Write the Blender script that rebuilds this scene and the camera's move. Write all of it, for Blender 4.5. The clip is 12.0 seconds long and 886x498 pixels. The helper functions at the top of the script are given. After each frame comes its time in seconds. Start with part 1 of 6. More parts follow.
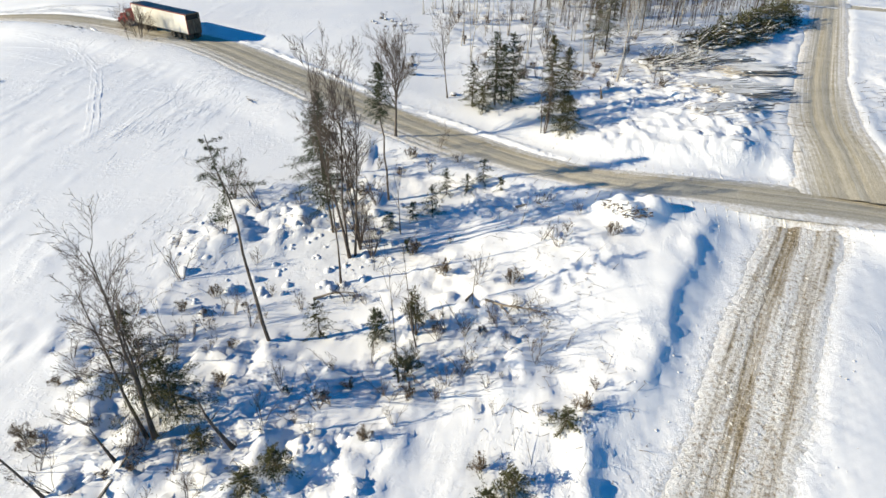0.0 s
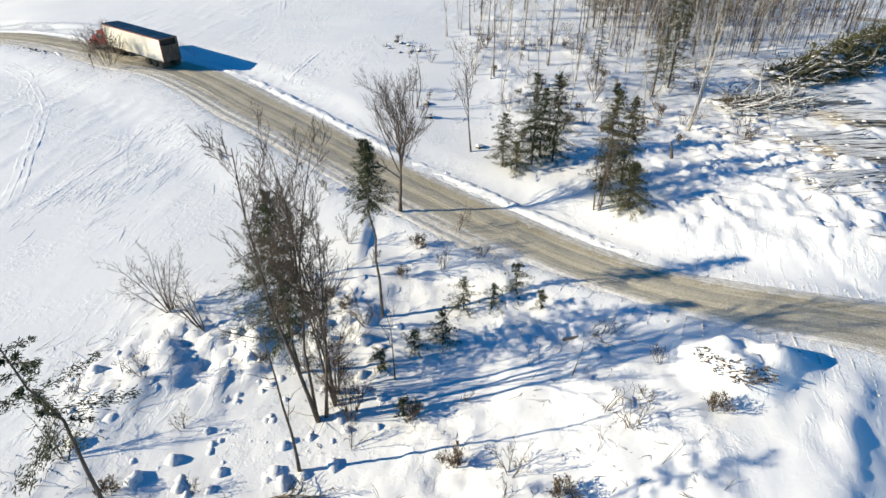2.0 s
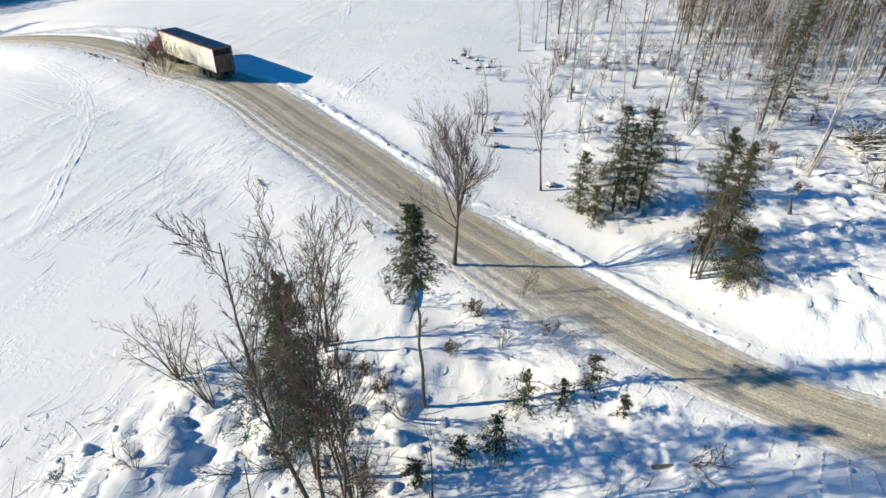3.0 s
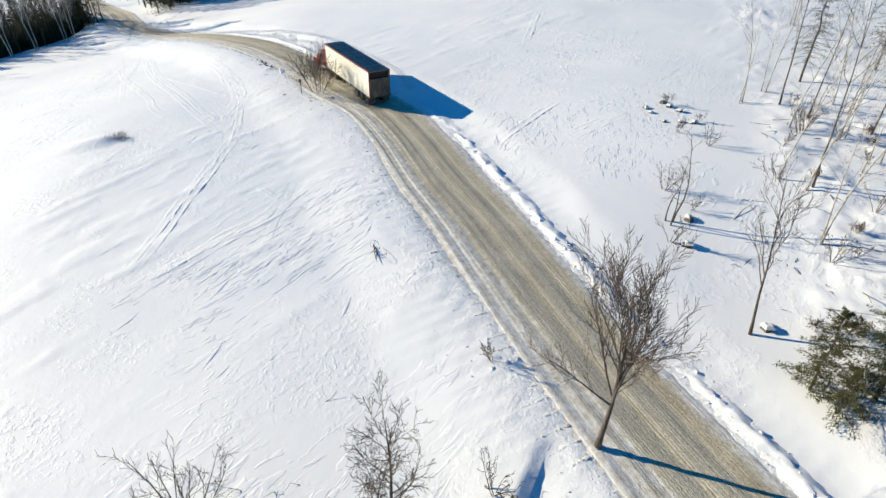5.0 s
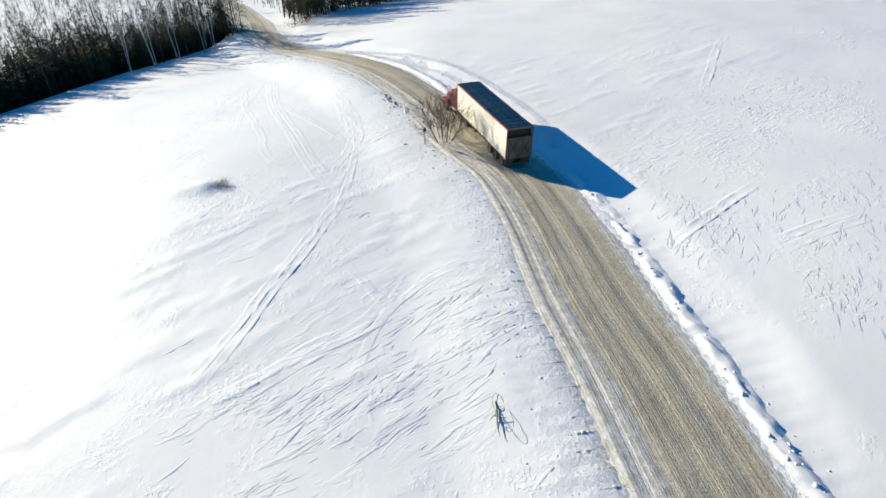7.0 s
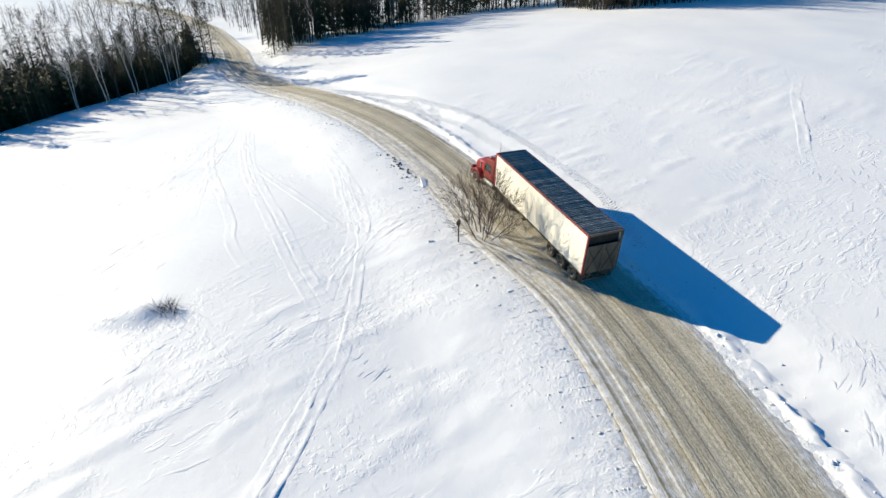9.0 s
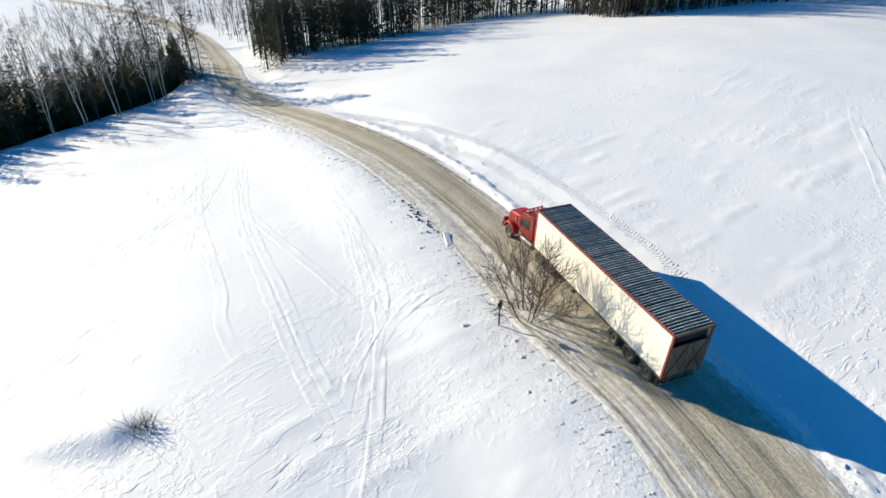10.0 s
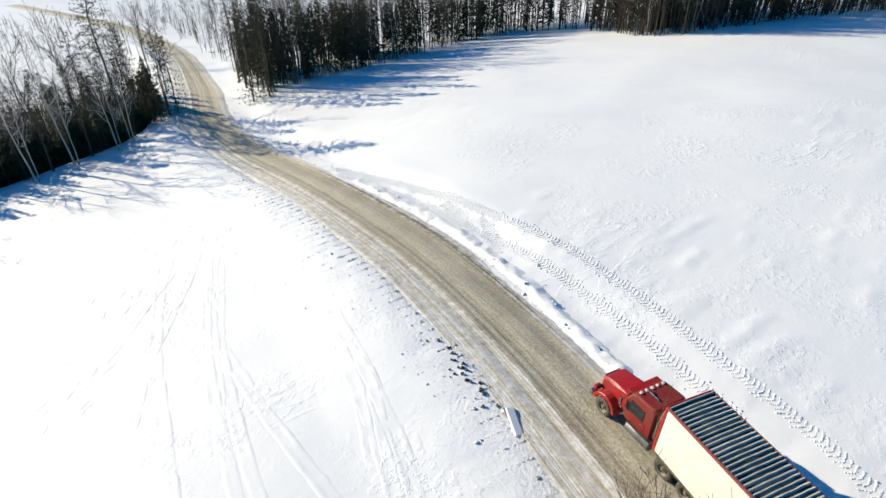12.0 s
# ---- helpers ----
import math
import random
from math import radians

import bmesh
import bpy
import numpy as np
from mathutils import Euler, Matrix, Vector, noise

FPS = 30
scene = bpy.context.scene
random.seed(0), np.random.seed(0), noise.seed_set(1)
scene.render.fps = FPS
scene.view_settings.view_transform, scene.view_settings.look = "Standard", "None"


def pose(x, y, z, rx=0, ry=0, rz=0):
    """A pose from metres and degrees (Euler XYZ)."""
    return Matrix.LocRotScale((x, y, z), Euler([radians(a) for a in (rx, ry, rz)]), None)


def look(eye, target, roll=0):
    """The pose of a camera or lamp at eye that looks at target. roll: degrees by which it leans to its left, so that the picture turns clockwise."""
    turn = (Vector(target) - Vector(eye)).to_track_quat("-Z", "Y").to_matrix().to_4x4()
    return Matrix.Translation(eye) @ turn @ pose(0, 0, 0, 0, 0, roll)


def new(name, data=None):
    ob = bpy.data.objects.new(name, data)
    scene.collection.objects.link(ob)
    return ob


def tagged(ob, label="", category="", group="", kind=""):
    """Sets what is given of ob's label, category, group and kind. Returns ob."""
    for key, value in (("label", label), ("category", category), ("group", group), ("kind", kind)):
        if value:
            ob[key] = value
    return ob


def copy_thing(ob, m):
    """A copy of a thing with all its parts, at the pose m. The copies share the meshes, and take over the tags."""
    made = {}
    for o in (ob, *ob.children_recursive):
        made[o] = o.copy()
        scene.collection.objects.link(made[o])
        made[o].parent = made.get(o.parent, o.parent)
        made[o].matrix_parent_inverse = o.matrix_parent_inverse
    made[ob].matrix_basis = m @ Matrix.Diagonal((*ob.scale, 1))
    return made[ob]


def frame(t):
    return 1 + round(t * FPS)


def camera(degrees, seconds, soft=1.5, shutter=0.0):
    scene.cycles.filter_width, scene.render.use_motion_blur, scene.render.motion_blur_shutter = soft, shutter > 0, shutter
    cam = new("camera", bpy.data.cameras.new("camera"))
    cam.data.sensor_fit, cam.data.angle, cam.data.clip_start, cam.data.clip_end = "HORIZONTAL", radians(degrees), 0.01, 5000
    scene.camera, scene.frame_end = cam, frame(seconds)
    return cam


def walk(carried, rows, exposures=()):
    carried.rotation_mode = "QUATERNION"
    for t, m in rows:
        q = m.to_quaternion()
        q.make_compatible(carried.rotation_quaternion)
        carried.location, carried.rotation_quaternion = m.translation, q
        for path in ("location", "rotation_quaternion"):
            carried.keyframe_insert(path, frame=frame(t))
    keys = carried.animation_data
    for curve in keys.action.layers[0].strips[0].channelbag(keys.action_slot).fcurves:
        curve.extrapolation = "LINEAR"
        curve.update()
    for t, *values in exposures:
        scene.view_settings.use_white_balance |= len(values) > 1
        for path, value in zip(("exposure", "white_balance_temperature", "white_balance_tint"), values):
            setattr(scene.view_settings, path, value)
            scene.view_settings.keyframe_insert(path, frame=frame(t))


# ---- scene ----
cam = camera(78.9, 12.0)
PATH = [
    (0, (0.174, 0.762, 30.843), (0.169, 2.438, 29.752), -0.3),
    (0.5, (0.678, 5.226, 30.652), (0.619, 6.902, 29.562), -0.2),
    (1, (0.9, 9.536, 30.446), (0.824, 11.212, 29.358), -0.2),
    (1.5, (0.874, 14.487, 30.44), (0.794, 16.164, 29.354), -0.3),
    (2, (0.662, 19.476, 30.515), (0.567, 21.156, 29.433), -0.5),
    (2.5, (0.263, 23.974, 30.502), (0.047, 25.643, 29.421), -0.5),
    (2.7, (0.026, 25.688, 30.391), (-0.224, 27.354, 29.313), -0.6),
    (4.3, (-2.001, 37.602, 30.418), (-2.597, 39.183, 29.349), -0.6),
    (4.5, (-2.4, 39.027, 30.511), (-3.049, 40.589, 29.443), -0.6),
    (5, (-3.617, 42.237, 30.741), (-4.445, 43.715, 29.678), -0.5),
    (5.5, (-5.352, 45.197, 31.022), (-6.364, 46.56, 29.964), -0.1),
    (5.6, (-5.758, 45.748, 31.07), (-6.812, 47.081, 30.015), -0.1),
    (6, (-7.7, 47.932, 31.478), (-8.823, 49.202, 30.418), -0.3),
    (6.5, (-10.474, 50.345, 31.747), (-11.619, 51.6, 30.691), -0.3),
    (7, (-13.432, 53.002, 32.11), (-14.578, 54.257, 31.056), -1.0),
    (7.2, (-14.776, 53.834, 32.331), (-15.916, 55.093, 31.274), -0.9),
    (8.8, (-26.728, 62.349, 31.305), (-27.846, 63.674, 30.308), 0.0),
    (9, (-28.578, 63.251, 31.578), (-29.687, 64.58, 30.577), 0.1),
    (9.5, (-32.673, 65.951, 31.951), (-33.779, 67.282, 30.949), 0.1),
    (10, (-36.065, 68.282, 32.619), (-37.156, 69.622, 31.614), -0.3),
    (10.5, (-39.607, 71.068, 33.128), (-40.679, 72.426, 32.125), -0.4),
    (11, (-42.988, 73.784, 33.383), (-44.05, 75.152, 32.384), -0.4),
    (11.5, (-45.894, 76.091, 34.119), (-46.941, 77.463, 33.109), -0.8),
    (12, (-48.998, 78.764, 34.435), (-50.07, 80.115, 33.423), -0.8),
]
EXPOSURES = [(0, 0.55, 7500, 8.3), (5, 0.53, 7450, 7.6), (7, 0.51, 7400, 7.6), (9, 0.58, 7400, 8), (12, 0.56, 7450, 8)]
walk(cam, [(t, look(eye, target, roll)) for t, eye, target, roll in PATH], exposures=EXPOSURES)

# ---- light ----
SUN_AZ, SUN_EL = 192.5, 22.3          # degrees from +x, and above the horizon
world = bpy.data.worlds.new("winter_sky")
scene.world = world
world.use_nodes = True
wn = world.node_tree
sky = wn.nodes.new("ShaderNodeTexSky")
sky.sky_type, sky.sun_disc = "NISHITA", False
sky.sun_elevation, sky.sun_rotation = radians(SUN_EL), radians(90 - SUN_AZ)
sky.air_density, sky.dust_density, sky.ozone_density = 1.0, 0.1, 8.0
deep = wn.nodes.new("ShaderNodeHueSaturation")        # the clear deep blue of a dry winter sky
deep.inputs["Saturation"].default_value = 1.43
wn.links.new(sky.outputs[0], deep.inputs["Color"])
wn.links.new(deep.outputs[0], wn.nodes["Background"].inputs[0])
wn.nodes["Background"].inputs[1].default_value = 0.095
sun = new("sun", bpy.data.lights.new("sun", "SUN"))
sun.data.energy, sun.data.angle, sun.data.color = 4.75, radians(0.5), (1.0, 0.945, 0.80)
sd = Vector((math.cos(radians(SUN_AZ)) * math.cos(radians(SUN_EL)), math.sin(radians(SUN_AZ)) * math.cos(radians(SUN_EL)), math.sin(radians(SUN_EL))))
sun.matrix_basis = look(sd * 200, (0, 0, 0))


# ---- materials ----
class Mat:
    """A small builder for a node material."""
    def __init__(self, name, rough=0.7, metal=0.0, spec=0.3):
        self.m = bpy.data.materials.new(name)
        self.m.use_nodes = True
        self.t = self.m.node_tree
        self.b = self.t.nodes["Principled BSDF"]
        self.b.inputs["Roughness"].default_value = rough
        self.b.inputs["Metallic"].default_value = metal
        self.b.inputs["Specular IOR Level"].default_value = spec

    def n(self, kind, **sets):
        node = self.t.nodes.new(kind)
        for k, v in sets.items():
            node.inputs[k.replace("_", " ")].default_value = v
        return node

    def l(self, a, b):
        self.t.links.new(a, b)

    def pos(self, scale=(1, 1, 1), turn=0.0, object_space=True):
        co = self.t.nodes.new("ShaderNodeTexCoord")
        mp = self.t.nodes.new("ShaderNodeMapping")
        if turn:
            mp.vector_type, scale = "TEXTURE", tuple(1 / v for v in scale)
        mp.inputs["Scale"].default_value = scale
        mp.inputs["Rotation"].default_value = (0, 0, radians(turn))
        self.l(co.outputs["Object" if object_space else "UV"], mp.inputs["Vector"])
        return mp.outputs[0]

    def noise(self, vec, scale, detail=4.0, rough=0.55, warp=0.0):
        nd = self.n("ShaderNodeTexNoise", Scale=scale, Detail=detail, Roughness=rough, Distortion=warp)
        self.l(vec, nd.inputs["Vector"])
        return nd.outputs["Fac"]

    def ramp(self, fac, stops):
        r = self.t.nodes.new("ShaderNodeValToRGB")
        e = r.color_ramp.elements
        e[0].position, e[0].color = stops[0][0], (*stops[0][1], 1)
        e[1].position, e[1].color = stops[-1][0], (*stops[-1][1], 1)
        for p, c in stops[1:-1]:
            q = e.new(p)
            q.color = (*c, 1)
        self.l(fac, r.inputs[0])
        return r.outputs[0]

    def mix(self, fac, a, b, mode="MIX"):
        x = self.t.nodes.new("ShaderNodeMix")
        x.data_type, x.blend_type = "RGBA", mode
        for sock, v in ((x.inputs[0], fac), (x.inputs[6], a), (x.inputs[7], b)):
            if isinstance(v, (int, float)):
                sock.default_value = v
            elif isinstance(v, tuple):
                sock.default_value = (*v, 1)
            else:
                self.l(v, sock)
        return x.outputs[2]

    def math(self, op, a, b=0.0, clamp=False):
        x = self.t.nodes.new("ShaderNodeMath")
        x.operation, x.use_clamp = op, clamp
        for sock, v in zip(x.inputs, (a, b)):
            if isinstance(v, (int, float)):
                sock.default_value = v
            else:
                self.l(v, sock)
        return x.outputs[0]

    def attr(self, name):
        a = self.t.nodes.new("ShaderNodeAttribute")
        a.attribute_name = name
        return a.outputs["Fac"]

    def rand(self):
        return self.t.nodes.new("ShaderNodeObjectInfo").outputs["Random"]

    def island(self):
        return self.t.nodes.new("ShaderNodeNewGeometry").outputs["Random Per Island"]

    def color(self, c):
        if isinstance(c, tuple):
            self.b.inputs["Base Color"].default_value = (*c, 1)
        else:
            self.l(c, self.b.inputs["Base Color"])

    def bump(self, h, dist=0.05, strength=1.0):
        bp = self.n("ShaderNodeBump", Strength=strength, Distance=dist)
        self.l(h, bp.inputs["Height"])
        prev = self.b.inputs["Normal"].links
        if prev:
            self.l(prev[0].from_socket, bp.inputs["Normal"])
        self.l(bp.outputs[0], self.b.inputs["Normal"])


def mat_snow():
    k = Mat("snow", 0.55, spec=0.25)
    p = k.pos()
    drift = k.pos((0.5, 1.6, 1.0), 76)
    white = k.ramp(k.noise(p, 0.12, 5), [(0.3, (0.80, 0.82, 0.85)), (0.7, (0.88, 0.885, 0.89))])
    earth = k.ramp(k.noise(p, 5.0, 5, 0.7), [(0.3, (0.22, 0.175, 0.125)), (0.5, (0.46, 0.41, 0.34)), (0.72, (0.72, 0.69, 0.64))])
    grit = k.math("ADD", k.attr("dirt"), k.math("MULTIPLY", k.math("SUBTRACT", k.noise(p, 3.6, 7, 0.75), 0.5), 1.7))
    grit = k.math("MULTIPLY", k.math("SUBTRACT", grit, 0.42, True), 2.2, True)
    k.color(k.mix(grit, white, earth))
    rough = k.ramp(k.noise(p, 0.055, 3), [(0.52, (0.0, 0.0, 0.0)), (0.68, (1.0, 1.0, 1.0))])
    ridge = k.ramp(k.noise(drift, 0.9, 4, 0.55, 0.7), [(0.54, (0.0, 0.0, 0.0)), (0.58, (0.8, 0.8, 0.8)), (0.85, (1.0, 1.0, 1.0))])
    k.bump(k.math("MULTIPLY", ridge, rough), 0.075, 0.4)
    broken = k.ramp(k.noise(p, 0.16, 4, 0.6), [(0.48, (0.06, 0.06, 0.06)), (0.66, (1.0, 1.0, 1.0))])
    crumb = k.ramp(k.noise(p, 2.1, 4, 0.6), [(0.5, (0.0, 0.0, 0.0)), (0.56, (0.7, 0.7, 0.7)), (0.75, (1.0, 1.0, 1.0))])
    k.bump(k.math("MULTIPLY", crumb, broken), 0.06, 0.4)
    k.bump(k.noise(p, 0.7, 4, 0.55), 0.06, 0.35)
    k.bump(k.math("MULTIPLY", k.noise(p, 4.0, 6, 0.7), k.math("MULTIPLY", k.attr("dirt"), 1.6, True)), 0.16, 0.8)
    k.bump(k.noise(p, 9.0, 4, 0.6), 0.006, 0.4)
    return k.m


def mat_road():
    k = Mat("packed_road", 0.75, spec=0.25)
    p = k.pos()
    uv = k.pos((0.02, 13.0, 1.0), object_space=False)
    uv2 = k.pos((0.035, 52.0, 1.0), object_space=False)
    sand = k.ramp(k.noise(p, 0.35, 6, 0.6), [(0.25, (0.36, 0.31, 0.22)), (0.55, (0.51, 0.45, 0.335)), (0.8, (0.62, 0.56, 0.44))])
    streak = k.ramp(k.noise(uv, 1.0, 6, 0.65), [(0.38, (0.0, 0.0, 0.0)), (0.68, (1.0, 1.0, 1.0))])
    base = k.mix(k.math("MULTIPLY", streak, 0.75), sand, (0.72, 0.69, 0.60))
    # wet brown lines drawn out along the road
    darker = k.ramp(k.noise(uv2, 1.0, 5, 0.7), [(0.54, (0.0, 0.0, 0.0)), (0.72, (1.0, 1.0, 1.0))])
    base = k.mix(k.math("MULTIPLY", darker, 0.6), base, (0.20, 0.165, 0.11))
    # darker brown strip by the road's north edge, along one stretch
    dark_strip = k.math("MULTIPLY", k.math("ADD", k.attr("darker"), k.math("MULTIPLY", k.math("SUBTRACT", k.noise(uv, 2.0, 5, 0.7), 0.5), 0.5)), 0.8, True)
    base = k.mix(dark_strip, base, (0.13, 0.105, 0.065))
    grit = k.ramp(k.noise(p, 7.0, 5, 0.75), [(0.35, (0.62, 0.60, 0.57)), (0.6, (1.0, 1.0, 1.0)), (0.8, (1.25, 1.25, 1.25))])
    base = k.mix(1.0, base, grit, "MULTIPLY")
    edge = k.math("ADD", k.attr("edge"), k.math("MULTIPLY", k.math("SUBTRACT", k.noise(p, 1.6, 6, 0.72), 0.5), 1.3))
    edge = k.math("ADD", edge, k.math("MULTIPLY", k.math("SUBTRACT", k.noise(k.pos((0.02, 21.0, 1.0), object_space=False), 1.0, 6, 0.7), 0.5), 1.9))
    edge = k.math("MULTIPLY", k.math("SUBTRACT", edge, 0.52, True), 2.2, True)
    base = k.mix(edge, base, k.ramp(k.noise(p, 2.4, 5, 0.7), [(0.35, (0.60, 0.56, 0.50)), (0.6, (0.84, 0.83, 0.82))]))
    k.color(base)
    k.bump(k.noise(uv2, 1.0, 5, 0.6), 0.08, 0.85)
    k.bump(k.noise(p, 5.0, 6, 0.7), 0.08, 0.7)
    return k.m


def mat_track():
    k = Mat("muddy_snow_track", 0.8, spec=0.2)
    p = k.pos()
    clump = k.noise(p, 3.6, 7, 0.72)
    base = k.ramp(clump, [(0.32, (0.20, 0.15, 0.10)), (0.40, (0.46, 0.40, 0.33)), (0.47, (0.76, 0.74, 0.71)), (0.54, (0.84, 0.835, 0.83))])
    rut = k.ramp(k.noise(k.pos((0.025, 3.4, 1.0), object_space=False), 1.0, 6, 0.7), [(0.465, (0.0, 0.0, 0.0)), (0.60, (1.0, 1.0, 1.0))])
    mud = k.ramp(k.noise(p, 4.2, 6, 0.7), [(0.34, (0.12, 0.085, 0.045)), (0.55, (0.31, 0.25, 0.16)), (0.68, (0.70, 0.66, 0.60))])
    base = k.mix(rut, base, mud)
    edge = k.math("ADD", k.attr("edge"), k.math("MULTIPLY", k.math("SUBTRACT", k.noise(p, 1.4, 6, 0.7), 0.5), 1.5))
    edge = k.math("MULTIPLY", k.math("SUBTRACT", edge, 0.6, True), 2.2, True)
    k.color(k.mix(edge, base, (0.84, 0.845, 0.85)))
    k.bump(clump, 0.22, 1.0)
    k.bump(k.noise(p, 9.0, 4, 0.7), 0.05, 0.8)
    return k.m


def mat_grain(name, stops, scale, rough=0.85, stretch=(1, 1, 1), dist=0.02, vary=0.25, metal=0.0, spec=0.25, per_island=False):
    """Grain at two scales with a shift from piece to piece."""
    k = Mat(name, rough, metal, spec)
    p = k.pos(stretch)
    c = k.ramp(k.noise(p, scale, 6, 0.65), stops)
    big = k.ramp(k.noise(k.pos(), scale * 0.13, 3), [(0.3, (0.72, 0.72, 0.72)), (0.7, (1.0, 1.0, 1.0))])
    c = k.mix(1.0, c, big, "MULTIPLY")
    own = k.island() if per_island else k.rand()
    c = k.mix(k.math("MULTIPLY", own, vary), c, tuple(0.55 * v for v in stops[0][1]))
    k.color(c)
    k.bump(k.noise(p, scale * 2, 4, 0.7), dist, 0.8)
    return k.m


SNOW = mat_snow()
ROAD = mat_road()
TRACK = mat_track()
BARK = mat_grain("grey_bark", [(0.3, (0.068, 0.053, 0.043)), (0.7, (0.20, 0.162, 0.132))], 6, stretch=(1, 1, 0.25))
# far-wood bark: grey bark darkened, the backlit stand's shade put into its colour
SHADEBARK = mat_grain("shaded_bark", [(0.3, (0.035, 0.027, 0.022)), (0.7, (0.11, 0.087, 0.07))], 5, stretch=(1, 1, 0.25))
TWIG = mat_grain("twig_bark", [(0.3, (0.09, 0.068, 0.055)), (0.7, (0.21, 0.165, 0.135))], 4)
BIRCH = mat_grain("birch_bark", [(0.36, (0.09, 0.075, 0.065)), (0.45, (0.50, 0.46, 0.41)), (0.75, (0.72, 0.68, 0.62))], 3.0, stretch=(1, 1, 3.0), dist=0.01)
NEEDLE = mat_grain("spruce_needles", [(0.3, (0.035, 0.048, 0.022)), (0.7, (0.095, 0.115, 0.052))], 3.0, rough=0.7, per_island=True, vary=0.6)
CEDAR = mat_grain("cedar_sprays", [(0.3, (0.05, 0.055, 0.018)), (0.7, (0.13, 0.125, 0.045))], 3.0, rough=0.7, per_island=True, vary=0.6)
# far-wood needles: the spruce colour darkened to carry the dense wood's shade
SHADENEEDLE = mat_grain("shaded_needles", [(0.3, (0.022, 0.030, 0.013)), (0.7, (0.06, 0.072, 0.03))], 3.0, rough=0.75, per_island=True, vary=0.6)
DRY = mat_grain("dry_leaves", [(0.3, (0.10, 0.065, 0.035)), (0.7, (0.24, 0.165, 0.095))], 3.0, per_island=True, vary=0.5)
LOGWOOD = mat_grain("log_bark", [(0.3, (0.12, 0.095, 0.075)), (0.5, (0.32, 0.275, 0.22)), (0.75, (0.56, 0.50, 0.42))], 5, stretch=(0.3, 1, 1))
STONE = mat_grain("field_stone", [(0.3, (0.07, 0.065, 0.06)), (0.7, (0.23, 0.215, 0.2))], 6)
CLOD = mat_grain("dirty_snow_clods", [(0.35, (0.52, 0.48, 0.42)), (0.5, (0.76, 0.75, 0.73)), (0.8, (0.85, 0.85, 0.86))], 1.3, per_island=True, vary=0.22, dist=0.04)
WHITECLOD = mat_grain("snow_clods", [(0.3, (0.80, 0.81, 0.83)), (0.7, (0.87, 0.875, 0.88))], 2.0, per_island=True, vary=0.08, dist=0.04)


# ---- mesh helpers ----
class Shape:
    """Gathers vertices and faces, then links them as one mesh."""
    def __init__(self):
        self.v, self.f, self.count = [], [], 0

    def add(self, verts, faces):
        o = self.count
        self.v.extend(verts)
        self.f.extend([tuple(i + o for i in q) for q in faces])
        self.count += len(verts)

    def tube(self, pts, radii, sides=5, cap=True):
        pts = np.asarray(pts, float)
        n = len(pts)
        tan = np.empty_like(pts)
        tan[0], tan[-1] = pts[1] - pts[0], pts[-1] - pts[-2]
        tan[1:-1] = pts[2:] - pts[:-2]
        tan /= np.sqrt((tan * tan).sum(1))[:, None] + 1e-9
        a, b = np.zeros_like(pts), np.empty_like(pts)
        if abs(tan[0, 2]) < 0.8:
            a[:, 0], a[:, 1] = tan[:, 1], -tan[:, 0]
        else:
            a[:, 1], a[:, 2] = tan[:, 2], -tan[:, 1]
        a /= np.sqrt((a * a).sum(1))[:, None] + 1e-9
        b[:, 0] = tan[:, 1] * a[:, 2] - tan[:, 2] * a[:, 1]
        b[:, 1] = tan[:, 2] * a[:, 0] - tan[:, 0] * a[:, 2]
        b[:, 2] = tan[:, 0] * a[:, 1] - tan[:, 1] * a[:, 0]
        ang = np.arange(sides) * 2 * math.pi / sides
        ring = pts[:, None] + np.asarray(radii)[:, None, None] * (a[:, None] * np.cos(ang)[:, None] + b[:, None] * np.sin(ang)[:, None])
        faces = [(i * sides + j, i * sides + (j + 1) % sides, (i + 1) * sides + (j + 1) % sides, (i + 1) * sides + j) for i in range(n - 1) for j in range(sides)]
        if cap:
            faces += [tuple(reversed(range(sides))), tuple(range((n - 1) * sides, n * sides))]
        self.add([tuple(q) for q in ring.reshape(-1, 3)], faces)

    def blade(self, p, d, length, width, up=(0, 0, 1)):
        """A small pointed spray with a fold along its middle."""
        px, py, pz = float(p[0]), float(p[1]), float(p[2])
        dx, dy, dz = float(d[0]), float(d[1]), float(d[2])
        ux, uy, uz = up
        sx, sy, sz = dy * uz - dz * uy, dz * ux - dx * uz, dx * uy - dy * ux
        k = 1.0 / (math.sqrt(sx * sx + sy * sy + sz * sz) + 1e-9)
        sx, sy, sz = sx * k, sy * k, sz * k
        w, f = width * 0.5, width * 0.15
        mx_ = px + dx * length * 0.45 - (sy * dz - sz * dy) * f
        my_ = py + dy * length * 0.45 - (sz * dx - sx * dz) * f
        mz_ = pz + dz * length * 0.45 - (sx * dy - sy * dx) * f
        o = self.count
        self.v += [(px, py, pz), (mx_ + sx * w, my_ + sy * w, mz_ + sz * w), (px + dx * length, py + dy * length, pz + dz * length), (mx_ - sx * w, my_ - sy * w, mz_ - sz * w)]
        self.f += [(o, o + 1, o + 2), (o, o + 2, o + 3)]
        self.count += 4

    def box(self, x0, y0, z0, x1, y1, z1, bevel=0.0, m=None):
        bm = bmesh.new()
        bmesh.ops.create_cube(bm, size=1, matrix=Matrix.Translation(((x0 + x1) / 2, (y0 + y1) / 2, (z0 + z1) / 2)) @ Matrix.Diagonal((x1 - x0, y1 - y0, z1 - z0, 1)))
        if bevel:
            bmesh.ops.bevel(bm, geom=bm.edges[:], offset=bevel, segments=2, profile=0.5, affect="EDGES")
        if m is not None:
            bmesh.ops.transform(bm, matrix=m, verts=bm.verts)
        bm.verts.index_update()
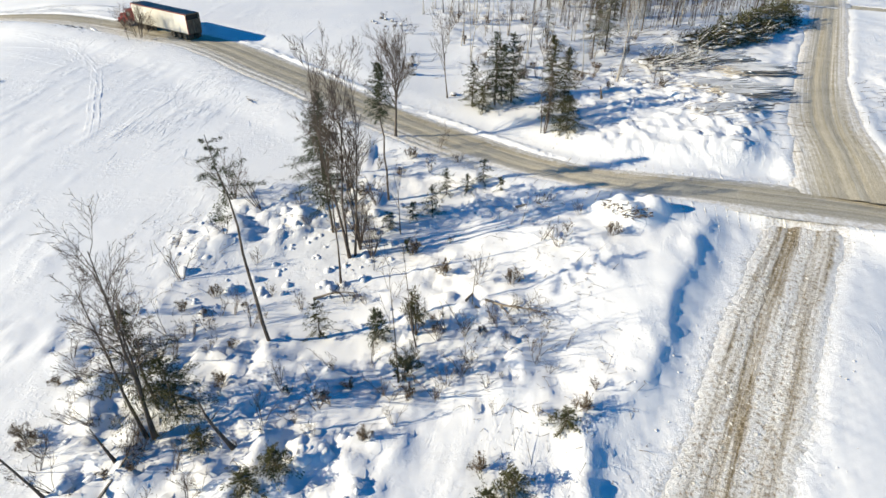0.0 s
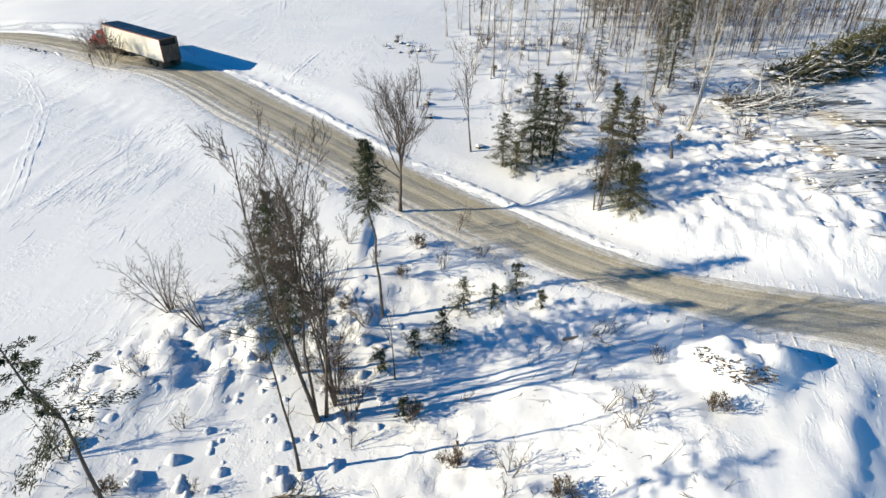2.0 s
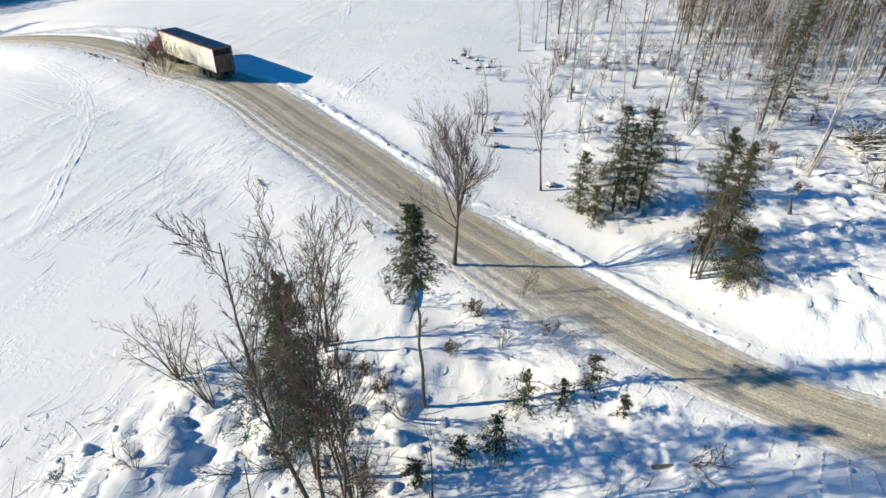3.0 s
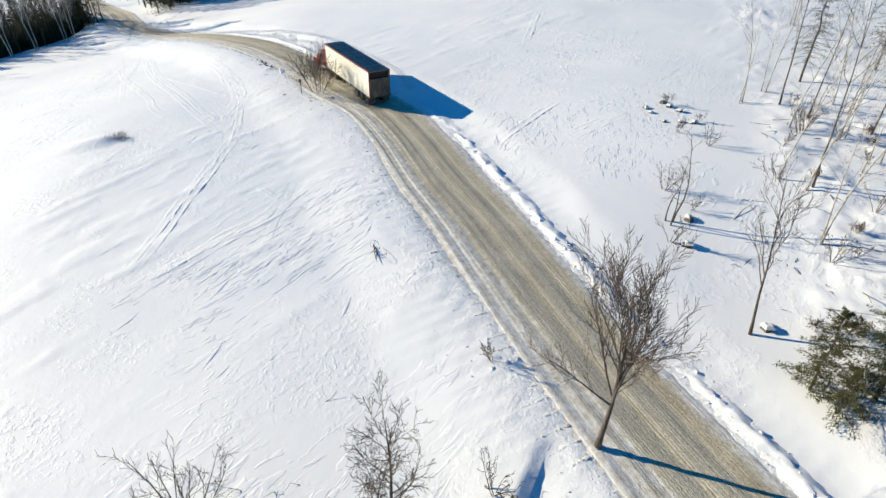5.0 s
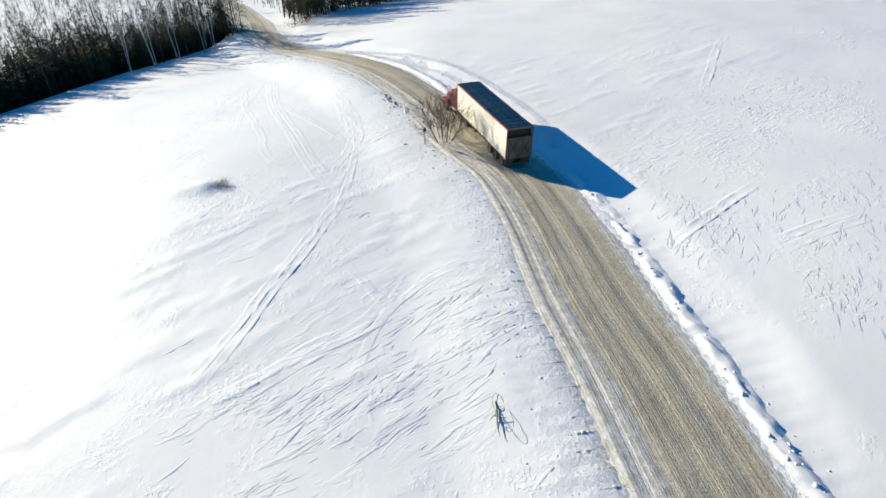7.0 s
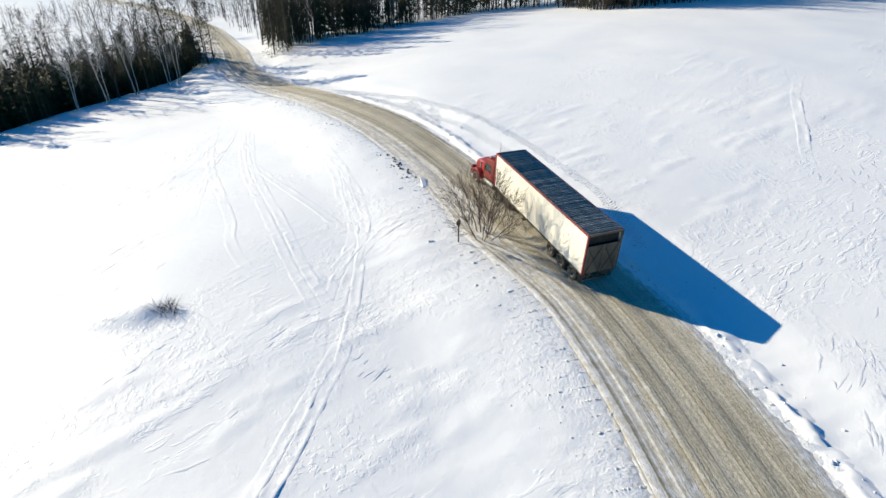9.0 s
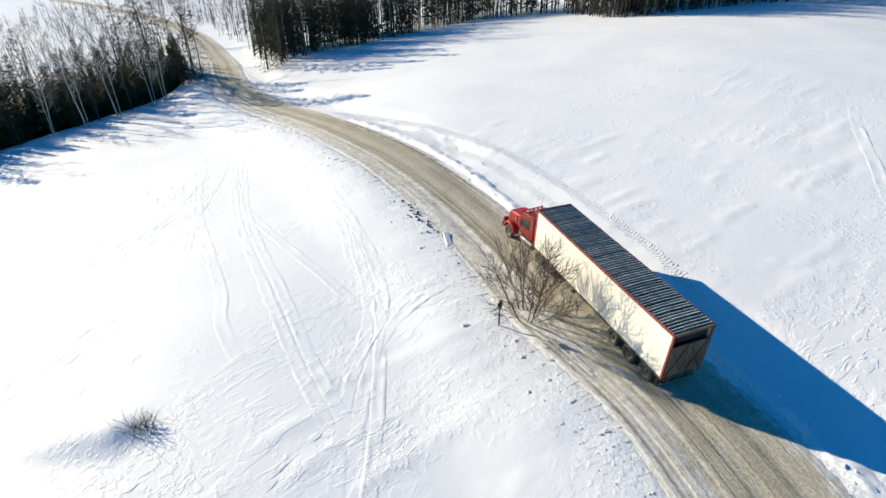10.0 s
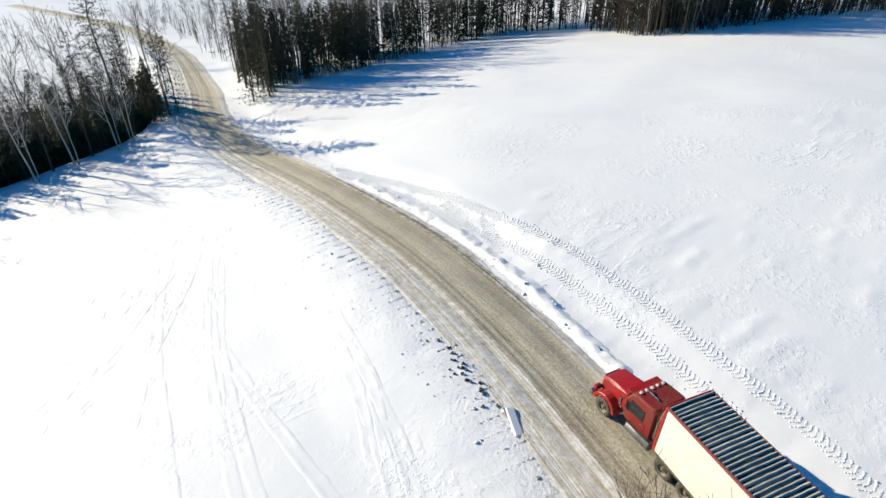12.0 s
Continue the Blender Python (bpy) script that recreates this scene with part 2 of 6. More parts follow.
        self.add([tuple(v.co) for v in bm.verts], [tuple(v.index for v in f.verts) for f in bm.faces])
        bm.free()

    def profile(self, outline, y0, y1, inset=0.0):
        """An outline in x and z, drawn out across y, its far rims drawn in a little."""
        n = len(outline)
        cx = sum(x for x, z in outline) / n
        cz = sum(z for x, z in outline) / n
        rows = [(y0, inset), (y0 + (inset if y1 > y0 else -inset), 0), (y1 - (inset if y1 > y0 else -inset), 0), (y1, inset)]
        vs = []
        for y, ins in rows:
            for x, z in outline:
                dx, dz = x - cx, z - cz
                r = math.hypot(dx, dz) + 1e-6
                vs.append((x - dx / r * ins, y, z - dz / r * ins))
        fs = [(i * n + j, i * n + (j + 1) % n, (i + 1) * n + (j + 1) % n, (i + 1) * n + j) for i in range(3) for j in range(n)]
        fs += [tuple(reversed(range(n))), tuple(range(3 * n, 4 * n))]
        self.add(vs, fs)

    def lathe(self, prof, cx, cy, cz, sides=24):
        """A profile of (radius, y) turned about an axle along y."""
        n = len(prof)
        vs = [(cx + r * math.cos(a), cy + y, cz + r * math.sin(a)) for a in (2 * math.pi * i / sides for i in range(sides)) for r, y in prof]
        fs = [(i * n + j, i * n + j + 1, ((i + 1) % sides) * n + j + 1, ((i + 1) % sides) * n + j) for i in range(sides) for j in range(n - 1)]
        self.add(vs, fs)

    def mesh(self, name, mat, smooth=False):
        me = bpy.data.meshes.new(name)
        me.from_pydata(self.v, [], self.f)
        me.materials.append(mat)
        if smooth:
            me.polygons.foreach_set("use_smooth", [True] * len(me.polygons))
        me.update()
        return me


def part(name, shape, material, parent, label="", smooth=False):
    ob = new(name, shape if isinstance(shape, bpy.types.Mesh) else shape.mesh(name, material, smooth))
    ob.parent = parent
    return tagged(ob, label=label)


# ---- the lie of the land ----
def lattice(ix, iy, seed):
    h = (ix * 374761393 + iy * 668265263 + seed * 1442695041) & 0xFFFFFFFF
    h = ((h ^ (h >> 13)) * 1274126177) & 0xFFFFFFFF
    return (((h ^ (h >> 16)) & 0xFFFF) / 65535.0) * 2 - 1


def vnoise(x, y, seed):
    x, y = np.asarray(x, float), np.asarray(y, float)
    xf, yf = np.floor(x), np.floor(y)
    ix, iy = xf.astype(np.int64), yf.astype(np.int64)
    u, v = x - xf, y - yf
    u, v = u * u * (3 - 2 * u), v * v * (3 - 2 * v)
    a = lattice(ix, iy, seed) * (1 - u) + lattice(ix + 1, iy, seed) * u
    b = lattice(ix, iy + 1, seed) * (1 - u) + lattice(ix + 1, iy + 1, seed) * u
    return a * (1 - v) + b * v


def fbm(x, y, seed, octaves=4, gain=0.5):
    t, a = 0.0, 1.0
    for o in range(octaves):
        t = t + a * vnoise(np.asarray(x) * 2 ** o, np.asarray(y) * 2 ** o, seed + 17 * o)
        a *= gain
    return t


def smooth(a, b, x):
    t = np.clip((x - a) / (b - a), 0, 1)
    return t * t * (3 - 2 * t)


SLOPE = (9.189, -0.432, 12.433, -6.663, -3.001, -2.152, 6.554, -4.804, 1.038, 2.164)
SWELLS = ((33, 65, 12, 2.12), (-10, 36, 10, -1.02), (17, 37, 9, 1.84), (29, 80, 9, -1.46), (-62, 73, 16, 1.61), (-113, 117, 14, -1.58),
          (-8, 99, 9, 0.53), (-130, 134, 14, 1.08), (-70, 111, 9, 0.27), (-33, 72, 11, 0.26), (4, 50, 9, -0.49), (2, 76, 8, -0.87))


def hill(x, y):
    """The smooth hill under the snow."""
    x, y = np.asarray(x, float), np.asarray(y, float)
    u, v = np.tanh((x + 40) / 110), np.tanh((y - 75) / 90)
    c = SLOPE
    z = c[0] + c[1] * u + c[2] * v + c[3] * u * u + c[4] * u * v + c[5] * v * v + c[6] * u ** 3 + c[7] * u * u * v + c[8] * u * v * v + c[9] * v ** 3
    for a, b, r, h in SWELLS:
        z = z + h * np.exp(-((x - a) ** 2 + (y - b) ** 2) / (2 * r * r))
    return z


def spline(points, step=1.0):
    """A smooth line through plan points, at even steps."""
    p = np.array(points, float)
    p = np.vstack([2 * p[0] - p[1], p, 2 * p[-1] - p[-2]])
    out = []
    for i in range(1, len(p) - 2):
        a, b, c, d = p[i - 1], p[i], p[i + 1], p[i + 2]
        for t in np.linspace(0, 1, max(2, int(np.linalg.norm(c - b) / step * 2)), endpoint=False):
            out.append(0.5 * (2 * b + (c - a) * t + (2 * a - 5 * b + 4 * c - d) * t * t + (3 * b - a - 3 * c + d) * t ** 3))
    out = np.array(out + [p[-2]])
    s = np.r_[0, np.cumsum(np.linalg.norm(np.diff(out, axis=0), axis=1))]
    q = np.arange(0, s[-1], step)
    return np.stack([np.interp(q, s, out[:, k]) for k in range(out.shape[1])], -1)


# roads: plan points (x, y, half width)
MAIN = spline([(-420, 184, 2.4), (-330, 181, 2.4), (-270, 175, 2.4), (-215, 160.5, 2.4), (-185, 149, 2.4), (-150, 132.6, 2.5), (-129, 121.8, 2.6), (-114, 117.6, 2.5), (-100, 114.2, 2.4),
               (-88.7, 111.2, 2.3), (-79.5, 108.6, 2.4), (-71, 106.0, 2.4), (-60, 101.7, 2.1), (-53, 98.4, 2.3), (-47, 95.4, 2.7), (-39.4, 92.7, 2.8), (-32.7, 88.4, 2.9),
               (-25.2, 82.3, 3.0), (-19.8, 78.4, 2.9), (-14.5, 74.2, 2.8), (-9.2, 70, 2.7), (-3.5, 65.8, 2.7), (3.2, 60.9, 2.8), (8.8, 56.7, 2.7), (14, 53.3, 2.6),
               (19, 51, 2.6), (25, 49.4, 2.8), (32, 47.9, 3.2), (41, 46.2, 3.2), (60, 41, 3.2), (120, 25, 3.2), (300, -20, 3.2)])
NORTH = spline([(41, 47.5, 5.5), (43.5, 55, 4.6), (46.5, 64, 4.0), (53.5, 77, 3.4), (63, 93, 3.2), (75, 113, 3.2), (84, 128, 3.2), (110, 172, 3.2), (170, 270, 3.2)])
CROSS = spline([(72, 131, 2.6), (84, 125, 2.6), (100, 118, 2.6), (150, 104, 2.6), (300, 80, 2.6)])
SOUTH = spline([(34.5, 46.5, 3.4), (32.6, 42.5, 3.0), (29.0, 37.3, 3.0), (25.2, 32, 3.0), (21.9, 27, 3.1), (18.7, 22.2, 3.1), (16.0, 18, 3.1), (10, 8, 3.1), (0, -8, 3.1), (-40, -70, 3.1)])
ROADS = [(MAIN, 0.30, 0.9), (NORTH, 0.3, 0.9), (CROSS, 0.3, 0.8), (SOUTH, 0.35, 0.9)]


def nearest(line, x, y):
    """Distance to a line, signed to its left, with the index of the nearest point."""
    best = np.full(x.shape, 1e9)
    idx = np.zeros(x.shape, int)
    lo, hi = line[:, :2].min(0) - 14, line[:, :2].max(0) + 14
    inside = (x > lo[0]) & (x < hi[0]) & (y > lo[1]) & (y < hi[1])
    xi, yi = x[inside], y[inside]
    b, j = np.full(xi.shape, 1e9), np.zeros(xi.shape, int)
    for k in range(0, len(line), 6):
        d = (xi - line[k, 0]) ** 2 + (yi - line[k, 1]) ** 2
        m = d < b
        b[m], j[m] = d[m], k
    j0 = j.copy()
    for o in (-3, -2, -1, 1, 2, 3):
        k = np.clip(j0 + o, 0, len(line) - 1)
        d = (xi - line[k, 0]) ** 2 + (yi - line[k, 1]) ** 2
        m = d < b
        b[m], j[m] = d[m], k[m]
    t = np.gradient(line[:, :2], axis=0)
    t /= np.linalg.norm(t, axis=1)[:, None]
    across = (xi - line[j, 0]) * -t[j, 1] + (yi - line[j, 1]) * t[j, 0]
    far = np.sqrt(b)
    best[inside] = np.where(far > np.abs(across) + 1.2, np.sign(across + 1e-9) * far, across)
    idx[inside] = j
    return best, idx


def bed(line):
    """The evened height of a road's bed along its line."""
    z = hill(line[:, 0], line[:, 1])
    w = np.ones(9) / 9
    return np.convolve(np.pad(z, 4, "edge"), w, "valid")


HEAP = ((17.4, 45.2, 2.5, 2.2), (20.3, 45.7, 1.9, 1.7))


def land(x, y):
    """The snow surface with its lumps, drifts, banks and road beds; also how dirty it is."""
    z = hill(x, y)
    # the field's lip: the ground falls away under the west wood
    z = z - 2.6 * smooth(-134.2, -141, x) * smooth(0, 5, 118.5 - (x + 134) * 0.42 - y) * smooth(-250, -185, x)
    # open field: long wind-cut drifts
    a = radians(74)
    u, v = x * math.cos(a) + y * math.sin(a), -x * math.sin(a) + y * math.cos(a)
    cut = fbm(u * 0.2, v * 0.8, 3, 4, 0.6)
    patch = smooth(0.05, 0.7, fbm(x * 0.045, y * 0.045, 9, 3))
    z = z + 0.006 * cut * (0.3 + patch) + 0.045 * smooth(0.42, 0.58, cut) * patch + 0.16 * fbm(x * 0.06, y * 0.06, 5, 2)
    # rough ground under the trees
    wood = smooth(9, -3, np.hypot((x + 8) / 1.15, (y - 30) / 1.05) - 20) * smooth(62, 50, y + 0.75 * x * (x > -8) - 0.35 * (x + 8) * (x < -8))
    wood = np.maximum(wood, smooth(0, 6, x - (-4 + 0.18 * (110 - y))) * smooth(70, 76, y + 0.75 * x) * 0.4)
    wood = np.maximum(wood, smooth(27, 33, x - 0.1 * (y - 60)) * smooth(112, 104, y) * smooth(56, 62, y + 0.2 * (x - 30)) * smooth(75, 70, x - 0.62 * (y - 55) + 14) * 0.45)
    lump = fbm(x * 0.42 + 0.5 * vnoise(x, y, 22), y * 0.42 + 0.5 * vnoise(x, y, 23), 21, 5, 0.6)
    brk = smooth(-0.55, 0.45, fbm(x * 0.11, y * 0.11, 25, 3))
    crag = np.clip(1 - 2.2 * np.abs(fbm(x * 0.55, y * 0.55, 36, 4, 0.6)), 0, 1)
    z = z + wood * ((0.10 + 0.34 * brk) * (1 - np.abs(lump)) + 0.3 * brk * smooth(0.15, 0.42, fbm(x * 0.3, y * 0.3, 33, 4, 0.65)) + 0.36 * brk * np.clip(fbm(x * 0.7, y * 0.7, 35, 3, 0.6), -0.1, 0.8) + 0.26 * brk * crag)
    # churned snow of the landing
    yard = smooth(15, 22, x + 0.2 * (70 - y)) * smooth(54, 57, y + 0.2 * (x - 30)) * smooth(86, 80, y) * smooth(70, 64, x - 0.62 * (y - 55) + 14)
    z = z + yard * (0.30 * np.clip(1 - 2.0 * np.abs(fbm(x * 0.5, y * 0.32, 37, 4, 0.6)), 0, 1) + 0.22 * smooth(0.1, 0.4, fbm(x * 0.4, y * 0.4, 38, 4, 0.65)))
    dirt = wood * smooth(0.55, 1.0, lump) * 0.22
    # the drift behind the tuft of grass and the knoll under the roadside tree
    d = (x + 60.7) * 0.75 + (y - 73.4) * 0.66
    e = -(x + 60.7) * 0.66 + (y - 73.4) * 0.75
    z = z + 0.55 * np.exp(-(e / 1.1) ** 2) * smooth(0.5, -1.5, d) * smooth(-11, -2, d)
    z = z + 0.5 * np.exp(-((x + 51.2) ** 2 + (y - 89.3) ** 2) / 5.0)
    for a, b, r, h in HEAP:
        q = ((x - a) ** 2 + (y - b) ** 2) / (r * r)
        z = z + h * np.clip(1 - q * 0.5, 0, 1) ** 0.8 * (1 + 0.25 * fbm(x * 0.9, y * 0.9, 51, 3))
    # roads and their banks
    lay = []
    for line, bank, reach in ROADS:
        d, j = nearest(line, x, y)
        half = line[j, 2] + 0.4 * fbm(x * 0.2, y * 0.2, 41, 3, 0.5)
        lay.append((d, j, np.abs(d) - half))
    for k, (line, bank, reach) in enumerate(ROADS):
        d, j, out = lay[k]
        clear = np.ones_like(x)
        for m, other in enumerate(lay):
            if m != k:
                clear = clear * smooth(0.0, 2.2, other[2])
        b = bed(line)[j] - (0.3 * smooth(44, 33, y) if line is SOUTH else 0.0)
        on = np.abs(d) < 1e8
        wide = np.where((d < 0) & (x < 4), 2.1, 0.0) if line is MAIN else 0.0
        z = z + (b - z) * smooth(np.where((d < 0) & (x < -8), 11.0, 6.0) if line is MAIN else 6.0, 0.4 + wide, out) * on * (clear if k else 1.0)
        side = 0.5 + 0.5 * np.sign(d)
        tall = bank * (1.0 + 0.3 * fbm(x * 0.8, y * 0.8, 45, 3)) * clear
        if line is MAIN:
            tall = tall * (0.06 + 0.2 * side * (x < 12) + 0.15 * (x > 12))
        if line is SOUTH:
            # the high bank on the west side, cut down to the track
            rim = out - 3.9 - 0.5 * fbm(x * 0.3, y * 0.3, 61, 3)
            crest = np.where(rim > 0, np.exp(-(rim / 1.5) ** 2), 0.62 * np.exp(-(rim / 2.6) ** 2) + 0.38 * smooth(-0.7, 0.0, rim)) * (d < 0) * smooth(46, 41, y)
            z = z + 0.54 * crest * (1 + 0.2 * fbm(x * 0.7, y * 0.7, 62, 4, 0.6)) * clear
            tall = tall * (d > 0) * 0.5
        z = z + 0.5 * tall * np.exp(-((out - reach - 0.1) / 0.65) ** 2) + 0.035 * np.exp(-((out - 1.5 - wide) / 1.7) ** 2) * fbm(x * 1.3, y * 1.3, 48, 3)
        z = z - (0.08 + 0.25 * smooth(-115, -130, x) + 0.25 * smooth(46, 60, x)) * smooth(0.7 + 0.3 * (x < -125), -0.6, out - wide) * on - 0.18 * smooth(0.2, -1.3, out - wide) * on
        near = np.exp(-np.clip(out - 0.2 - wide, 0, 9) / (np.where(d < 0, 1.5, 0.7) if line is MAIN else 0.7))
        dirt = np.maximum(dirt, near * (0.52 - 0.08 * side if line is MAIN else 0.55) * on)
    return z, dirt


def axis(core, growth=1.16, reach=3000):
    """Grid lines: the given ones, then wider and wider apart out to the horizon."""
    out, step, edge = [], 1.0, 0.0
    while edge < reach:
        step *= growth
        edge += step
        out.append(edge)
    return np.r_[(core[0] - np.array(out))[::-1], core, core[-1] + np.array(out)]


GX = axis(np.r_[np.arange(-300, -125, 1.3), np.arange(-125, 46, 0.4), np.arange(46, 66, 0.5), np.arange(66, 112, 1.0)])
GY = axis(np.r_[np.arange(12, 126, 0.4), np.arange(126, 205, 1.1)])
mx, my = np.meshgrid(GX, GY)
gz, gd = land(mx.ravel(), my.ravel())
GZ = gz.reshape(mx.shape)
nx, ny = len(GX), len(GY)
me = bpy.data.meshes.new("ground")
me.vertices.add(nx * ny)
me.vertices.foreach_set("co", np.stack([mx.ravel(), my.ravel(), gz], -1).ravel())
i0 = (np.arange(ny - 1)[:, None] * nx + np.arange(nx - 1)[None]).ravel()
quads = np.stack([i0, i0 + 1, i0 + nx + 1, i0 + nx], -1)
me.loops.add(quads.size)
me.loops.foreach_set("vertex_index", quads.ravel())
me.polygons.add(len(quads))
me.polygons.foreach_set("loop_start", np.arange(0, quads.size, 4))
me.polygons.foreach_set("use_smooth", np.ones(len(quads), bool))
me.update(calc_edges=True)
me.attributes.new("dirt", "FLOAT", "POINT").data.foreach_set("value", gd)
me.materials.append(SNOW)
tagged(new("ground", me), "snow-covered hillside field with wind-cut drifts and old tracks", "ground", kind="structure")


def gz_many(x, y):
    """The heights of the snow at many places."""
    i = np.clip(np.searchsorted(GX, x) - 1, 0, nx - 2)
    j = np.clip(np.searchsorted(GY, y) - 1, 0, ny - 2)
    u, v = (x - GX[i]) / (GX[i + 1] - GX[i]), (y - GY[j]) / (GY[j + 1] - GY[j])
    return (GZ[j, i] * (1 - u) + GZ[j, i + 1] * u) * (1 - v) + (GZ[j + 1, i] * (1 - u) + GZ[j + 1, i + 1] * u) * v


def gz_at(x, y):
    """The height of the snow at a place."""
    return float(gz_many(x, y))


def road_strip(name, line, mat, lift, label, sag=0.0, fade=0.9, verge=0.0):
    """A road's worn surface, a strip with ruts across its width and a churned verge on its right."""
    q = spline(line[::3], 0.6) if len(line) < 400 else line
    t = np.gradient(q[:, :2], axis=0)
    t /= np.linalg.norm(t, axis=1)[:, None]
    zc = bed(q)
    cols = 35
    vs, edge, uv, darker = [], [], [], []
    for i in range(len(q)):
        more = verge if q[i, 0] < 4 else 0.0
        left, right = q[i, 2] + 0.75, -(q[i, 2] + 0.75 + more)
        for k in range(cols):
            off = right + (left - right) * k / (cols - 1)
            x, y = q[i, 0] - t[i, 1] * off, q[i, 1] + t[i, 0] * off
            rut = -0.07 * math.exp(-((abs(off) - 1.0) / 0.32) ** 2) + 0.02 * math.exp(-(off / 0.4) ** 2)
            if more and off < -q[i, 2] + 0.6:
                rut += 0.04 * math.sin(off * 5.2 + 0.9 * math.sin(i * 0.05)) + 0.035 * math.sin(off * 12.5 + 1.3 * math.sin(i * 0.021))
            e = abs(off) - q[i, 2] - (more if off < 0 else 0.0)
            vs.append((x, y, zc[i] + lift - sag * float(smooth(44, 33, y)) + rut + 0.03 * math.exp(-((e + 0.5) / 0.3) ** 2) - (0.02 + 0.16 * max(0.0, e) if e > 0 else 0.0)))
            inner = abs(off) - q[i, 2]
            if more and off < 0:
                edge.append(min(1.0, 0.74 * max(0.0, min(1.0, (inner + 1.1) / 1.0)) + 0.10 * max(0.0, min(1.0, inner / 1.8)) + 0.18 * max(0.0, min(1.0, (inner - 1.6) / 0.7))))
            else:
                edge.append(min(1.0, max(0.0, 1 + e / fade)))
            uv.append((i * 0.6, off / 6.0))
            darker.append(math.exp(-((off - q[i, 2] + 0.45) / 0.55) ** 2) * float(smooth(-100, -90, x) * smooth(-56, -66, x)) if verge else 0.0)
    fs = [(i * cols + k, i * cols + k + 1, (i + 1) * cols + k + 1, (i + 1) * cols + k) for i in range(len(q) - 1) for k in range(cols - 1)]
    ra = np.array(vs)
    ra[:, 2] += 0.025 * fbm(ra[:, 0] * 1.3, ra[:, 1] * 1.3, 71, 3)
    m = bpy.data.meshes.new(name)
    m.from_pydata(ra.tolist(), [], fs)
    m.polygons.foreach_set("use_smooth", [True] * len(fs))
    m.attributes.new("edge", "FLOAT", "POINT").data.foreach_set("value", np.array(edge))
    m.attributes.new("darker", "FLOAT", "POINT").data.foreach_set("value", np.array(darker))
    lay = m.uv_layers.new(name="UVMap")
    ids = np.zeros(len(m.loops), int)
    m.loops.foreach_get("vertex_index", ids)
    lay.data.foreach_set("uv", np.array(uv)[ids].ravel())
    m.materials.append(mat)
    if m.polygons[0].normal.z < 0:
        m.flip_normals()
    return tagged(new(name, m), label, "road", kind="structure")


road_strip("road", MAIN, ROAD, 0.0, "sanded packed-snow country road with wheel ruts", fade=1.7, verge=2.1)
road_strip("road", NORTH, ROAD, -0.02, "sanded packed-snow side road past the log landing", fade=4.3)
road_strip("road", CROSS, ROAD, -0.04, "narrow packed-snow lane behind the woods")
road_strip("road", SOUTH, TRACK, 0.02, "rutted farm track of mud and broken snow", 0.3, 1.6)


# ---- trees ----
def unit(v):
    return v / (np.linalg.norm(v) + 1e-9)


def grow(rng, p, d, length, r, level, levels, kids, out, rise=0.25, wild=0.18, ang=(28, 58), taper=0.25, reach=(0.30, 0.48)):
    """One stem and all that springs from it, as lists of points and radii by level."""
    n = (6, 4, 3, 2)[level] if levels > 2 else (6, 4, 2)[level]
    pts, q, way = [p], p.copy(), unit(d)
    for i in range(n):
        way = unit(way + rng.normal(0, wild / (1.3 if level == 0 else 0.8), 3) * (0.35 if level == 0 else 0.7) + np.array((0, 0, rise * (0.35 if level else 0.08))))
        q = q + way * length / n
        pts.append(q)
    pts = np.array(pts)
    rad = r * (1 - (1 - taper) * np.linspace(0, 1, n + 1) ** 0.9)
    out.append((level, pts, rad))
    if level >= levels:
        return
    count = kids[level]
    for k in range(count):
        f = (0.36 + 0.62 * (k + rng.random()) / count) if level == 0 else (0.2 + 0.78 * (k + rng.random()) / count)
        i = min(int(f * n), n - 1)
        g = f * n - i
        base = pts[i] * (1 - g) + pts[i + 1] * g
        ax = unit(pts[i + 1] - pts[i])
        side = unit(np.cross(ax, rng.normal(0, 1, 3)))
        a = radians(rng.uniform(*ang))
        l2 = length * rng.uniform(*(reach if level == 0 else (0.34, 0.55))) * (1.15 - 0.55 * f if level == 0 else 1.0 - 0.35 * f)
        grow(rng, base, ax * math.cos(a) + side * math.sin(a), l2, max(0.006, rad[i] * rng.uniform(0.42, 0.6)), level + 1, levels, kids, out, rise, wild, ang, taper, reach)


